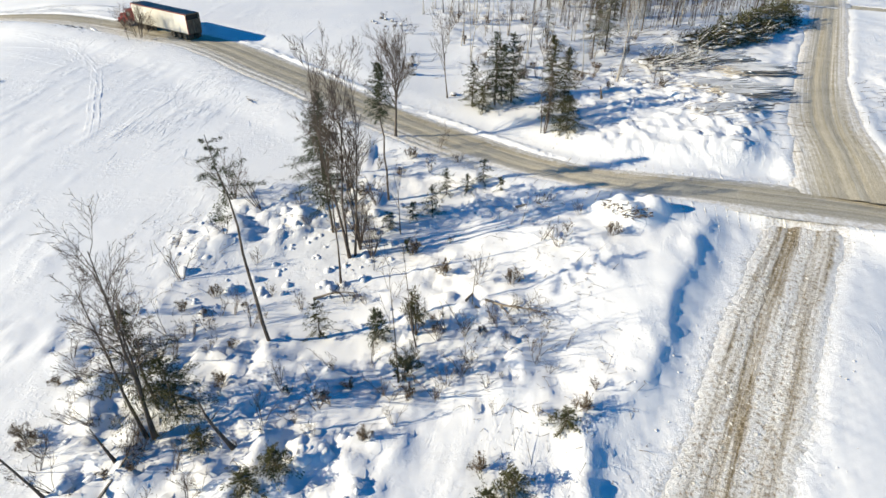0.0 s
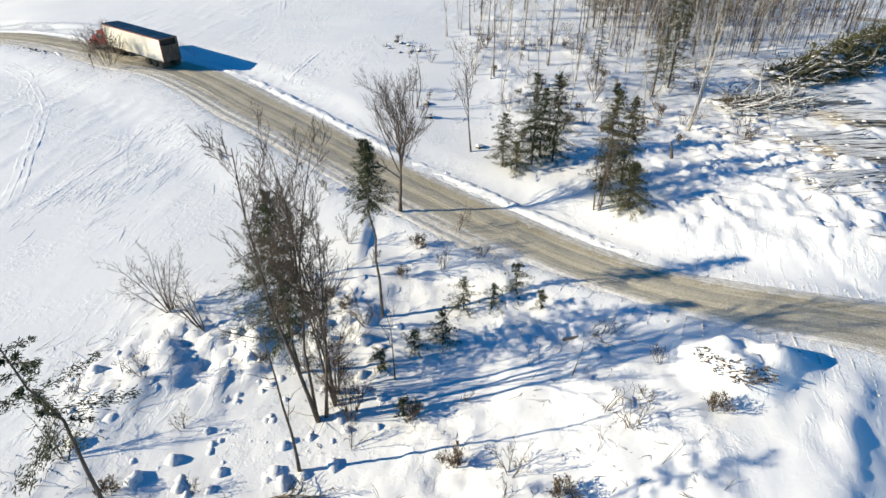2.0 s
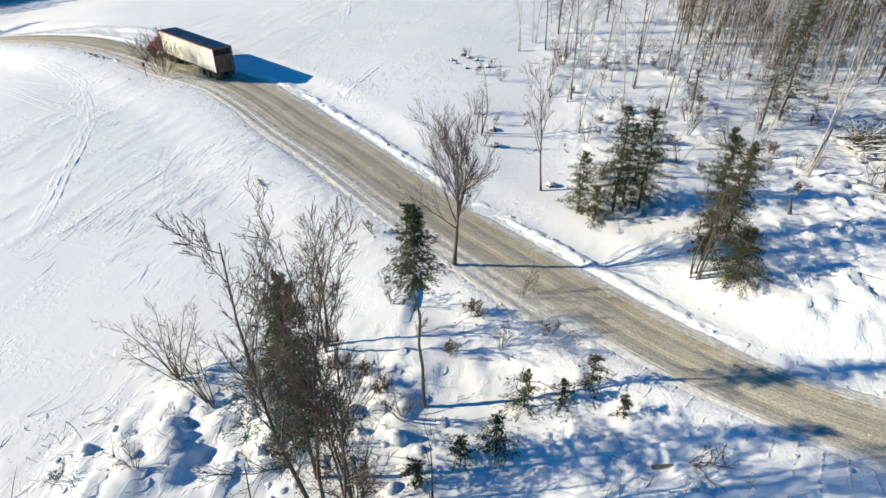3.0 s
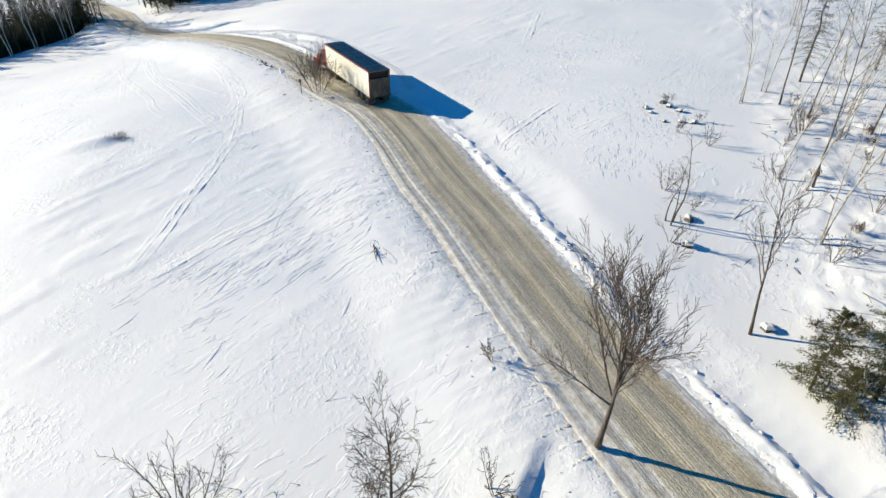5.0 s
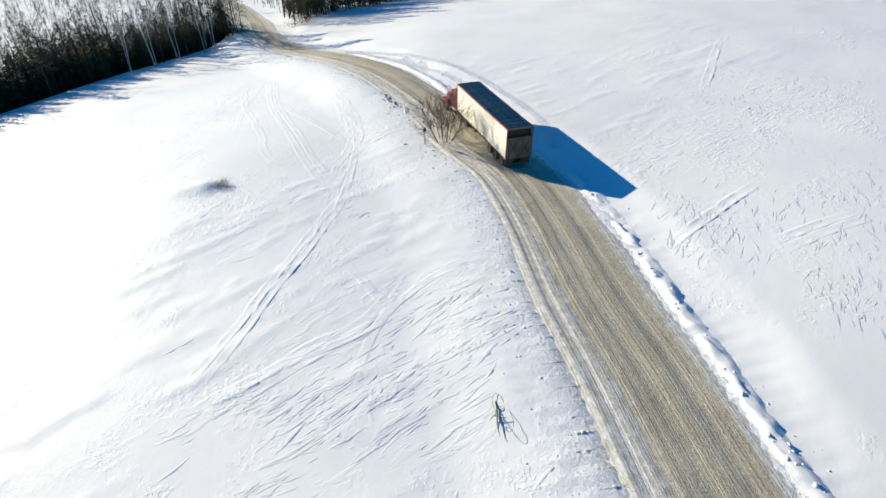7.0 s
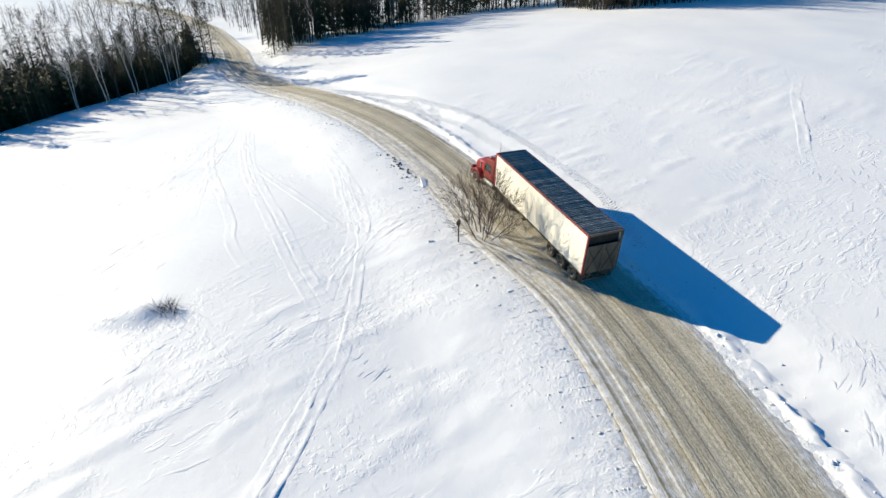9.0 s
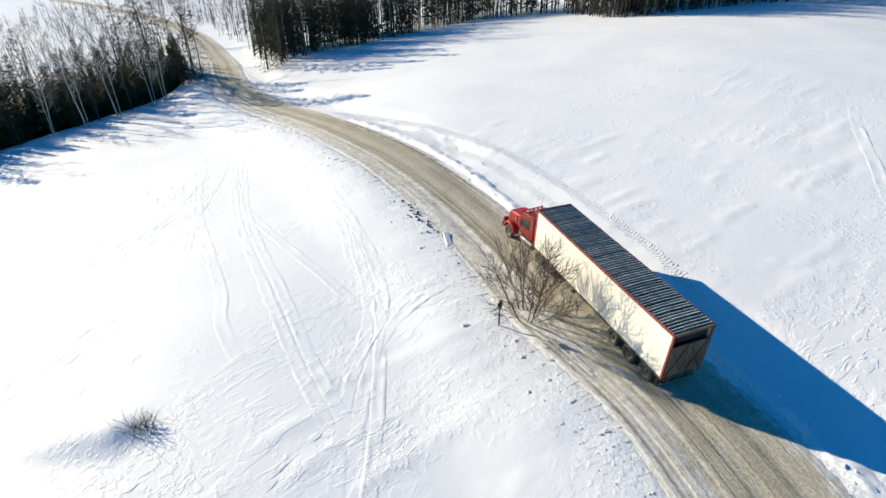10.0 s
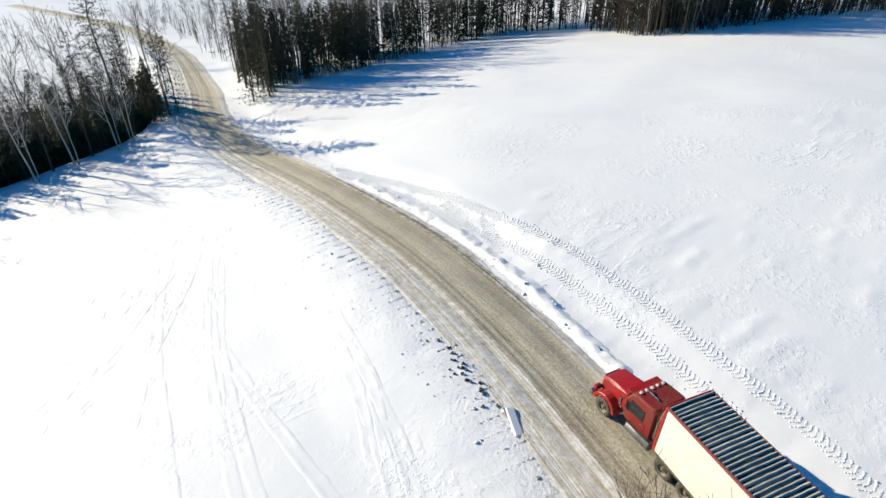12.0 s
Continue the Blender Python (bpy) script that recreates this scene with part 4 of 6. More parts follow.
def dead_branch(x, y, turn):
    """A fallen dark branch with two long hooped canes."""
    root = tagged(new("fallen_branch"), "dark fallen branch with looping canes on open snow", "branch")
    s = Shape()
    s.tube([(-1.3, 0.1, 0.25), (-0.7, 0.05, 0.22), (0.0, 0, 0.12), (0.7, -0.15, 0.1), (1.5, -0.2, 0.02), (2.0, -0.15, -0.05)], [0.03, 0.045, 0.055, 0.045, 0.03, 0.015], 6)
    rr = np.random.default_rng(9)
    for i in range(16):
        a = np.array((rr.uniform(-1.2, 1.0), rr.normal(0, 0.05), 0.15))
        b = a + np.array((rr.uniform(-0.2, 0.6), rr.normal(0, 0.3), rr.uniform(-0.15, 0.2)))
        s.tube([a, (a + b) / 2 + rr.normal(0, 0.05, 3), b], [0.03, 0.022, 0.012], 4)
    part("limb", s, BARK, root)
    for cx, cy, rx, ry, st in ((-1.0, 0.25, 0.95, 0.45, 40), (0.5, 0.55, 1.5, 0.55, 200)):
        s = Shape()
        pts = [(cx + rx * math.cos(radians(st + t)), cy + ry * math.sin(radians(st + t)), 0.12 + 0.3 * math.sin(radians(t * 0.6))) for t in range(0, 290, 15)]
        s.tube(pts, [0.016] * len(pts), 4)
        part("cane", s, TWIG, root)
    plant(root, x, y, turn, 0.68)


dead_branch(-24.9, 69.7, -42)


def grass_tuft(x, y):
    root = tagged(new("grass_tuft"), "tuft of dry grey weeds on a drift's crest", "grass")
    rr = np.random.default_rng(10)
    s = Shape()
    for i in range(90):
        a, L = rr.uniform(0, 6.28), rr.uniform(0.4, 1.1)
        p = np.array((rr.normal(0, 0.55), rr.normal(0, 0.3), -0.1))
        d = np.array((0.5 * math.cos(a), 0.5 * math.sin(a), 1))
        s.tube([p, p + d * L * 0.5, p + d * L + np.array((0.1 * math.cos(a), 0.1 * math.sin(a), -0.1))], [0.014, 0.011, 0.006], 3, cap=False)
    part("grass", s, TWIG, root)
    plant(root, x, y, 30)


grass_tuft(-60.6, 73.6)


def snow_block(x, y, turn):
    """A tilted plank-like slab under snow."""
    root = tagged(new("snowy_slab"), "half-buried grey slab of wood with a snow cap", "slab")
    s = Shape()
    s.box(-1.2, -0.32, -0.25, 1.2, 0.32, 0.22, 0.05, pose(0, 0, 0.12, 12, -6, 0))
    part("board", s, LOGWOOD, root)
    s = Shape()
    s.box(-1.15, -0.36, 0.24, 1.1, 0.26, 0.42, 0.08, pose(0, 0, 0.12, 12, -6, 0))
    part("snow_cap", s, SNOW, root)
    plant(root, x, y, turn, 0.8, 0.3)


snow_block(-58.3, 96.0, 140)

stone = Shape()
rr = np.random.default_rng(77)


def lump(shape, c, r, rr, flat=0.7):
    """A rough many-sided clod."""
    vs = []
    for x, y, z in ((1, 0, 0), (0.3, 0.95, 0), (-0.8, 0.6, 0), (-0.8, -0.6, 0), (0.3, -0.95, 0)):
        k = rr.uniform(0.7, 1.25)
        vs.append((c[0] + x * r * k, c[1] + y * r * k, c[2] - 0.15 * r))
    top = [((v[0] * 0.55 + c[0] * 0.45) + rr.normal(0, 0.1 * r), (v[1] * 0.55 + c[1] * 0.45) + rr.normal(0, 0.1 * r), c[2] + flat * r * rr.uniform(0.7, 1.2)) for v in vs]
    shape.add(vs + top, [(i, (i + 1) % 5, 5 + (i + 1) % 5, 5 + i) for i in range(5)] + [(5, 6, 7, 8, 9)])


one = Shape()
lump(one, (0, 0, 0), 0.16, rr, 0.9)
stone_mesh = one.mesh("stone", STONE)
for i in range(34):
    x, y = -62.2 + rr.normal(0, 1.7), 0
    y = 97.2 + 0.35 * (x + 62.2) * -1 + rr.normal(0, 0.55)
    o = tagged(new("stone", stone_mesh), "small dark stone scattered on the snow verge", "stone", "verge stones")
    o.matrix_basis = pose(x, y, gz_at(x, y), 0, 0, rr.uniform(0, 360)) @ Matrix.Scale(rr.uniform(0.35, 0.95), 4)


def beside(line, i, off):
    t = line[min(i + 1, len(line) - 1), :2] - line[max(i - 1, 0), :2]
    t = t / np.linalg.norm(t)
    return line[i, 0] - t[1] * off, line[i, 1] + t[0] * off


# ploughed clods along the roads
s = Shape()
lo, hi = int(np.argmin(np.abs(MAIN[:, 0] + 135))), int(np.argmin(np.abs(MAIN[:, 0] - 40)))
for i in range(8200):
    k = int(rr.integers(lo, hi))
    w = MAIN[k, 2]
    off = w + rr.gamma(2.0, 0.5) if rr.random() < 0.2 else -(w + (1.0 if MAIN[k, 0] < 4 else 0.0) + rr.gamma(2.4, 0.62))
    x, y = beside(MAIN, k, off)
    lump(s, (x, y, gz_at(x, y)), min(0.16, rr.gamma(1.3, 0.022) + 0.02), rr, 0.55)
tagged(part("snow_clods", s, CLOD, None), "ploughed dirty snow clods along the road's edges", "snow", kind="stuff")
s = Shape()
for i in range(900):
    k = int(rr.integers(0, 52))
    w = SOUTH[k, 2]
    off = rr.normal(0, w * 0.75)
    x, y = beside(SOUTH, k, off)
    z = max(gz_at(x, y), float(bed(SOUTH)[k] - 0.3 * smooth(44, 33, y)) + 0.02 if abs(off) < w else -99)
    lump(s, (x, y, z), min(0.13, rr.gamma(1.6, 0.02) + 0.02), rr)
tagged(part("mud_clods", s, CLOD, None), "frozen clods of mud and snow on the farm track", "snow", kind="stuff")


def snow_berm(x0, x1):
    """The ploughed ridge along the road's north edge: a bright bank to the road, a broken lee behind."""
    lo, hi = int(np.argmin(np.abs(MAIN[:, 0] - x0))), int(np.argmin(np.abs(MAIN[:, 0] - x1)))
    line = spline(MAIN[lo:hi:2], 0.35)
    n, cols = len(line), 11
    i = np.arange(n)[:, None]
    out = np.linspace(-0.25, 1.9, cols)[None] + 0 * i
    t = np.gradient(line[:, :2], axis=0)
    t /= np.linalg.norm(t, axis=1)[:, None]
    off = line[:, 2][:, None] + 0.35 + out + 0.25 * fbm(i * 0.05, 0 * out + 3.3, 46, 3)
    x, y = line[:, 0][:, None] - t[:, 1][:, None] * off, line[:, 1][:, None] + t[:, 0][:, None] * off
    crest = np.where(out < 0.55, smooth(-0.3, 0.55, out), smooth(1.7, 0.6, out))
    high = (0.19 + 0.09 * fbm(i * 0.07, 0 * out, 43, 3)) * np.clip(np.minimum(i, n - 1 - i) / 18.0, 0, 1)
    z = gz_many(x.ravel(), y.ravel()).reshape(x.shape) - 0.05 + high * crest + 0.13 * crest * fbm(x * 2.3, y * 2.3, 44, 3, 0.7)
    s = Shape()
    s.add(np.stack([x, y, z], -1).reshape(-1, 3).tolist(), [(a * cols + b, a * cols + b + 1, (a + 1) * cols + b + 1, (a + 1) * cols + b) for a in range(n - 1) for b in range(cols - 1)])
    for k in range(260):
        a = int(rr.integers(2, n - 2))
        b = int(rr.integers(3, 7))
        lump(s, (x[a, b], y[a, b], z[a, b] - 0.03), min(0.16, rr.gamma(2.0, 0.03) + 0.03), rr, 0.6)
    ob = part("snow_berm", s, SNOW, None, smooth=True)
    dirt = np.full(s.count, 0.15)
    dirt[:n * cols] = (0.62 * smooth(0.55, -0.25, out)).ravel()
    ob.data.attributes.new("dirt", "FLOAT", "POINT").data.foreach_set("value", dirt)
    return tagged(ob, "ploughed white snow berm along the road's edge", "snow", kind="stuff")


snow_berm(-92, 14)


def tread_track(points, label):
    """The print of a lugged tyre: slanting bars of pressed-up snow in two files between low rims."""
    line = spline(points, 0.3)
    s = Shape()
    for i in range(1, len(line) - 1):
        t = math.atan2(*(line[i + 1] - line[i - 1])[::-1])
        for side in (-1, 1):
            for q in (0.06, 0.16, 0.26, 0.37):
                off, along = side * q, -0.55 * q + rr.normal(0, 0.015)
                x = line[i, 0] - math.sin(t) * off + math.cos(t) * along
                y = line[i, 1] + math.cos(t) * off + math.sin(t) * along
                lump(s, (x, y, gz_at(x, y) + 0.004), rr.uniform(0.05, 0.075), rr, rr.uniform(0.25, 0.55))
            if rr.random() < 0.5:
                x, y = beside(line, i, side * rr.uniform(0.44, 0.6))
                lump(s, (x, y, gz_at(x, y)), rr.uniform(0.05, 0.11), rr, rr.uniform(0.2, 0.5))
    return tagged(part("tyre_print", s, WHITECLOD, None), label, "track", "tractor tracks", "stuff")


tread_track([(-94, 116.1), (-88.5, 115.6), (-78.7, 114.6), (-70.6, 113.4), (-63.8, 112.0), (-56, 108.9), (-52, 106.9), (-47.2, 104.6), (-42.5, 101.5), (-39, 98)], "lugged tractor tyre print curving through clean snow")
tread_track([(-92, 114.9), (-86.5, 114.2), (-79.5, 112.9), (-72.1, 111.2), (-64.5, 109.6), (-57.6, 107.0), (-53.0, 104.9), (-48.5, 102.6)], "second lugged tractor tyre print beside the first")
tread_track([(-76.5, 113.4), (-73.6, 112.4), (-71.4, 110.6), (-70.2, 108.9)], "short lugged print turning down onto the road")
tread_track([(-72.0, 112.6), (-69.8, 111.4), (-68.4, 109.8), (-67.6, 108.3)], "second short print turning down onto the road")

# old sled and ski tracks: a pressed trough between broken, pushed-up rims
TROUGH = ((-0.26, -0.03, 0.0), (-0.12, 0.0, 1.0), (0.04, 0.002, 0.12), (0.5, 0.006, 0.0))


def sled_track(points, half=0.3, high=0.075, twin=0.0):
    """Pressed lines through the snow of the field, one or a pair."""
    line = spline(points, 0.22)
    n = len(line)
    s = Shape()
    for lane in ((-twin / 2, twin / 2) if twin else (0.0,)):
        cols = [(-half + o if o < 0.3 else 0.0, z, r) for o, z, r in TROUGH] + [(half - o, z, r) for o, z, r in TROUGH[2::-1]]
        vs = []
        for i in range(n):
            fade = min(1.0, 4 * i / n, 4 * (n - 1 - i) / n)
            sway = 0.18 * float(vnoise(i * 0.045, lane + line[0, 0], 91))
            for k, (o, z, r) in enumerate(cols):
                x, y = beside(line, i, lane + sway + o)
                ragged = float(vnoise(i * 0.31, k * 5.3 + line[0, 1], 92)) + 0.8 * float(vnoise(i * 0.09, k * 3.1 + lane, 93))
                vs.append((x, y, gz_at(x, y) + z * fade + r * 0.62 * high * fade * min(1.0, max(0.0, 0.25 + 0.75 * ragged))))
        w = len(cols)
        s.add(vs, [(i * w + k, i * w + k + 1, (i + 1) * w + k + 1, (i + 1) * w + k) for i in range(n - 1) for k in range(w - 1)])
    return tagged(part("sled_track", s, SNOW, None, smooth=True), "old sled track pressed into the snow field", "track", "sled tracks", "stuff")


# tracks fanning out from the bend down the west field
sled_track([(-96, 97.5), (-91.5, 94.4), (-81.0, 88.4), (-68.5, 82.9), (-64.8, 80.7), (-60.1, 79.3), (-56.3, 78.9)], 0.32)
sled_track([(-95, 101), (-89.6, 97.9), (-76.8, 90.3), (-66.4, 85.5), (-59.4, 82.4), (-54.2, 80.5), (-47, 77)], 0.25, 0.07, 0.9)
sled_track([(-76, 98), (-71.8, 96.1), (-68.0, 94.3), (-60.4, 89.9), (-57.0, 87.1), (-54.2, 83.5), (-52.4, 80.8), (-48, 76)], 0.3, 0.09, 0.9)
sled_track([(-61, 89.5), (-56.5, 86.9), (-53.4, 84.0), (-51.4, 81.6), (-46, 75)], 0.25, 0.09)
sled_track([(-78, 91.2), (-69.2, 89.0), (-62.1, 87.6), (-56.8, 86.7)], 0.25)
sled_track([(-55.2, 92.4), (-55.6, 90.2), (-55.7, 87.8), (-55.3, 85.7), (-54, 82)], 0.3, 0.08, 0.8)
sled_track([(-70.1, 70.1), (-71.0, 73.4), (-71.4, 76.4), (-71.2, 79.4)], 0.35, 0.1, 1.0)
sled_track([(-94.9, 100.8), (-87.5, 94.2), (-80.5, 87.8), (-76.4, 84.8), (-70, 80)], 0.22, 0.06)
sled_track([(-92.0, 99.8), (-85, 95), (-78.7, 91.3), (-67.9, 85.2)], 0.22, 0.06)
sled_track([(-93.4, 98.3), (-86.5, 89.9), (-81.4, 82.9), (-79.3, 80.4)], 0.22, 0.06)
sled_track([(-71.4, 95.6), (-66.7, 93.5), (-61.1, 89.8)], 0.25, 0.07, 0.8)
# tracks over the middle field
sled_track([(-40.9, 58), (-41.1, 60.2), (-42.8, 65.0), (-44.4, 68.6), (-46.6, 73.6), (-48.2, 77.0), (-50, 81)], 0.25, 0.08, 0.7)
sled_track([(-39, 57), (-38.6, 60.2), (-37.9, 62.3), (-37.1, 66.4), (-36.0, 70.1), (-36.9, 75.1)], 0.3, 0.07, 0.9)
sled_track([(-38.6, 61), (-37.6, 64.8), (-36.1, 68.6), (-35.0, 73.0)], 0.28, 0.08)
sled_track([(-42, 73.4), (-39.8, 72.9), (-36.4, 72.2), (-31.2, 73.4)], 0.2, 0.06)
sled_track([(-33, 66), (-35.6, 71), (-35.4, 76), (-33.6, 79)], 0.22, 0.06)
# tracks over the field north of the road
sled_track([(-24.2, 88.5), (-23.8, 90.7), (-22.8, 95.9), (-21.6, 101.8)], 0.35, 0.12)
sled_track([(-18, 93), (-17.3, 94.4), (-15.0, 98.9), (-14, 101)], 0.3, 0.09, 0.9)
sled_track([(-32, 117), (-33.6, 122.0), (-36.1, 131.1), (-38.7, 143.1)], 0.4, 0.08)

# wind-carved fins of crust on the open fields: a gentle windward side, a crest, a steeper lee
FIELDS = ((-58, -20, 42, 79, 78), (-40, -8, 88, 138, 96), (-128, -66, 70, 106, 126), (-40, -18, 40, 62, 60))
vs, fs = [], []
for k, (x0, x1, y0, y1, way) in enumerate(FIELDS):
    x, y = rr.uniform(x0, x1, 5200), rr.uniform(y0, y1, 5200)
    thin = (0.95, 0.28, 0.1, 0.9)[k]
    d, j = nearest(MAIN, x, y)
    keep = rr.random(5200) / thin < 0.008 + 2.0 * np.clip(fbm(x * 0.085, y * 0.085, 95, 3) - 0.27, 0, 1)
    keep &= (np.abs(d) > 6.5) & ~((d < 0) & (y < 46 - 0.35 * (x + 8))) & (np.hypot(x + 40, y - 66) > 5)
    x, y = x[keep], y[keep]
    n = len(x)
    size = np.minimum(rr.gamma(2.0, 0.5, n), (1.9, 1.2, 1.0, 1.9)[k])
    turn = np.radians(way + 14 * fbm(x * 0.04, y * 0.04, 96, 2) + rr.normal(0, (9, 15, 9, 9)[k], n))
    c, e = np.cos(turn), np.sin(turn)
    length, high, wide = 0.35 + 1.0 * size, (0.013 + 0.013 * size) * (1.0, 0.8, 0.5, 1.0)[k], 0.07 + 0.09 * size
    base = len(vs) and sum(len(q) for q in vs)
    rows = np.zeros((n, 15, 3))
    for i in range(5):
        f = i / 4
        bell = math.sin(math.pi * (0.06 + 0.88 * f)) ** 0.7
        bend = 0.18 * length * (f - 0.5) ** 2 + rr.normal(0, 0.03, n)
        px, py = x + c * length * (f - 0.5) - e * bend, y + e * length * (f - 0.5) + c * bend
        g0 = gz_many(px, py)
        rows[:, 3 * i] = np.stack([px - e * wide * bell, py + c * wide * bell, g0 - 0.012], -1)
        rows[:, 3 * i + 1] = np.stack([px, py, g0 + high * bell], -1)
        rows[:, 3 * i + 2] = np.stack([px + e * wide * 0.4, py - c * wide * 0.4, g0 - 0.015], -1)
    quad = np.array([(3 * i + m, 3 * i + m + 1, 3 * i + m + 4, 3 * i + m + 3) for i in range(4) for m in (0, 1)])
    fs.append((quad[None] + (base + 15 * np.arange(n))[:, None, None]).reshape(-1, 4))
    vs.append(rows.reshape(-1, 3))
s = Shape()
s.add(np.concatenate(vs).tolist(), np.concatenate(fs).tolist())
tagged(part("snow_crust", s, SNOW, None, smooth=True), "wind-carved fins of hard snow crust on the fields", "snow", kind="stuff")

# sticks and litter on the snow of the copse
s = Shape()
sx, sy = rr.uniform(-30, 14, 3000), rr.uniform(14, 58, 3000)
keep = (sy < 54 - 0.75 * np.maximum(sx, -8)) & (fbm(sx * 0.12, sy * 0.12, 88, 2) > -0.06)
for x, y in zip(sx[keep], sy[keep]):
    z = gz_at(x, y)
    a, L = rr.uniform(0, 6.28), rr.gamma(2.0, 0.28)
    d = np.array((math.cos(a), math.sin(a), rr.uniform(-0.02, 0.5)))
    p = np.array((x, y, z - 0.05))
    s.tube([p, p + d * L * 0.5 + rr.normal(0, 0.06, 3), p + d * L], [0.022, 0.016, 0.007], 3, cap=False)
for i in range(800):
    x, y = (rr.uniform(-2, 40), rr.uniform(68, 112)) if i < 260 else (rr.uniform(27, 54), rr.uniform(60, 108))
    if y + 0.75 * x < 76 or x > 36 + 0.45 * (y - 60):
        continue
    a, L = (rr.uniform(0, 6.28), rr.gamma(2.0, 0.6)) if i < 260 else (rr.normal(0.1, 0.4), rr.gamma(2.5, 0.8))
    d = np.array((math.cos(a), math.sin(a), rr.uniform(-0.02, 0.3)))
    p = np.array((x, y, gz_at(x, y) - 0.03))
    s.tube([p, p + d * L * 0.5 + rr.normal(0, 0.06, 3), p + d * L], [0.04, 0.03, 0.012], 3, cap=False)
tagged(part("fallen_sticks", s, TWIG, None), "dead sticks and twigs lying on the snow", "sticks", kind="stuff")


def fallen_tree(x, y, turn, length, seed, label):
    root = tagged(new("fallen_tree"), label, "log")
    g, out = np.random.default_rng(seed), []
    grow(g, np.array((0, 0, 0.15)), np.array((1, 0, 0.02)), length, 0.12, 0, 2, (16, 8), out, 0.05, 0.4, (25, 70), 0.2)
    a, b = Shape(), Shape()
    for level, pts, rad in out:
        (a if level == 0 else b).tube(pts, np.maximum(rad, 0.012), 6 if level == 0 else 3)
    part("trunk", a, LOGWOOD, root)
    part("branch_work", b, BARK, root)
    plant(root, x, y, turn)


fallen_tree(2.6, 34.0, -32, 6.5, 201, "fallen dead tree with pale trunk and tangled limbs")
fallen_tree(3.4, 34.4, -20, 5.0, 202, "second fallen limb tangled over the first")
fallen_tree(1.9, 34.6, 75, 3.6, 208, "dark upturned limbs of a fallen dead tree")
fallen_tree(4.6, 33.6, -55, 4.2, 209, "dark brittle limbs spread flat on the snow")
fallen_tree(-10.8, 36.2, 15, 4.0, 203, "snow-dusted fallen log between trees")
fallen_tree(-16.5, 25.5, 170, 5.0, 204, "fallen grey branches under the leaning hardwood")
fallen_tree(-20.0, 18.6, 60, 4.6, 205, "fallen broken trunk on lumpy snow")
fallen_tree(7.2, 47.4, 10, 4.5, 206, "thin fallen branches on the snow by the road")
fallen_tree(23.0, 83.0, 160, 6.0, 207, "pale fallen birch log in the open wood")

# snow-covered rocks and upturned clods in the copse, bare-sided rocks at the field's corner
def field_rock(seed):
    g = np.random.default_rng(seed)
    root = tagged(new("field_rock"), "angular grey rock under a cap of snow", "rock", "snow-capped rocks")
    s = Shape()
    lump(s, (0, 0, 0.0), 0.5, g, 0.75)
    lump(s, (0.35, 0.15, -0.05), 0.33, g, 0.8)
    part("rock", s, STONE, root)
    s = Shape()
    lump(s, (-0.03, 0.02, 0.33), 0.46, g, 0.28)
    lump(s, (0.34, 0.14, 0.17), 0.32, g, 0.3)
    part("snow_cap", s, WHITECLOD, root)
    return root


ROCKS = [field_rock(i) for i in (601, 602, 603)]
for i, (x, y) in enumerate(((-11.1, 105.3), (-10.2, 104.4), (-9.0, 103.6), (-12.4, 103.0), (-11.6, 101.9), (-7.2, 101.3), (-9.9, 100.2), (-8.4, 100.9), (-4.3, 81.8), (-4.9, 84.9), (1.6, 75.6))):
    if i < 3:
        plant(ROCKS[i], x, y, 70 * i, 0.8)
    else:
        again(ROCKS[i % 3], x, y, rr.uniform(0, 360), rr.uniform(0.5, 1.0))
s = Shape()
done = 0
while done < 170:
    x, y = rr.uniform(-25, -4), rr.uniform(18, 50)
    if y > 50 + 0.3 * (x + 8) or float(fbm(x * 0.16, y * 0.16, 98, 2)) < 0.12:
        continue
    lump(s, (x, y, gz_at(x, y) - 0.1), min(0.6, rr.gamma(2.2, 0.12) + 0.08), rr, rr.uniform(0.3, 0.8))
    done += 1
tagged(part("snow_crags", s, SNOW, None, smooth=True), "jagged clods of crusted snow on broken ground", "snow", kind="stuff")

# debris showing on the snow heap's flank
s = Shape()
for i in range(170):
    a = rr.uniform(3.2, 5.3)
    r = rr.uniform(1.9, 2.7)
    x, y = 17.3 + r * math.cos(a), 45.0 + r * math.sin(a)
    p = np.array((x, y, gz_at(x, y) - 0.05))
    d = np.array((rr.normal(0, 0.6), rr.normal(-0.4, 0.4), rr.uniform(0.1, 0.7)))
    s.tube([p, p + d * rr.uniform(0.2, 0.55)], [0.05, 0.02], 4)
tagged(part("heap_debris", s, BARK, None), "dark sticks and bark sticking out of a ploughed snow heap", "debris", kind="stuff")


# ---- log landing ----
one = Shape()
one.tube([(-4.6, 0, 0), (-2, 0.03, 0.02), (1, -0.02, 0.0), (4.6, 0.02, 0.01)], [0.05, 0.06, 0.07, 0.085], 7)
LOGPALE = mat_grain("pale_log", [(0.3, (0.28, 0.25, 0.22)), (0.55, (0.52, 0.49, 0.45)), (0.75, (0.74, 0.72, 0.69))], 5, stretch=(0.3, 1, 1), vary=0.35)
log_mesh = one.mesh("log", LOGPALE, True)


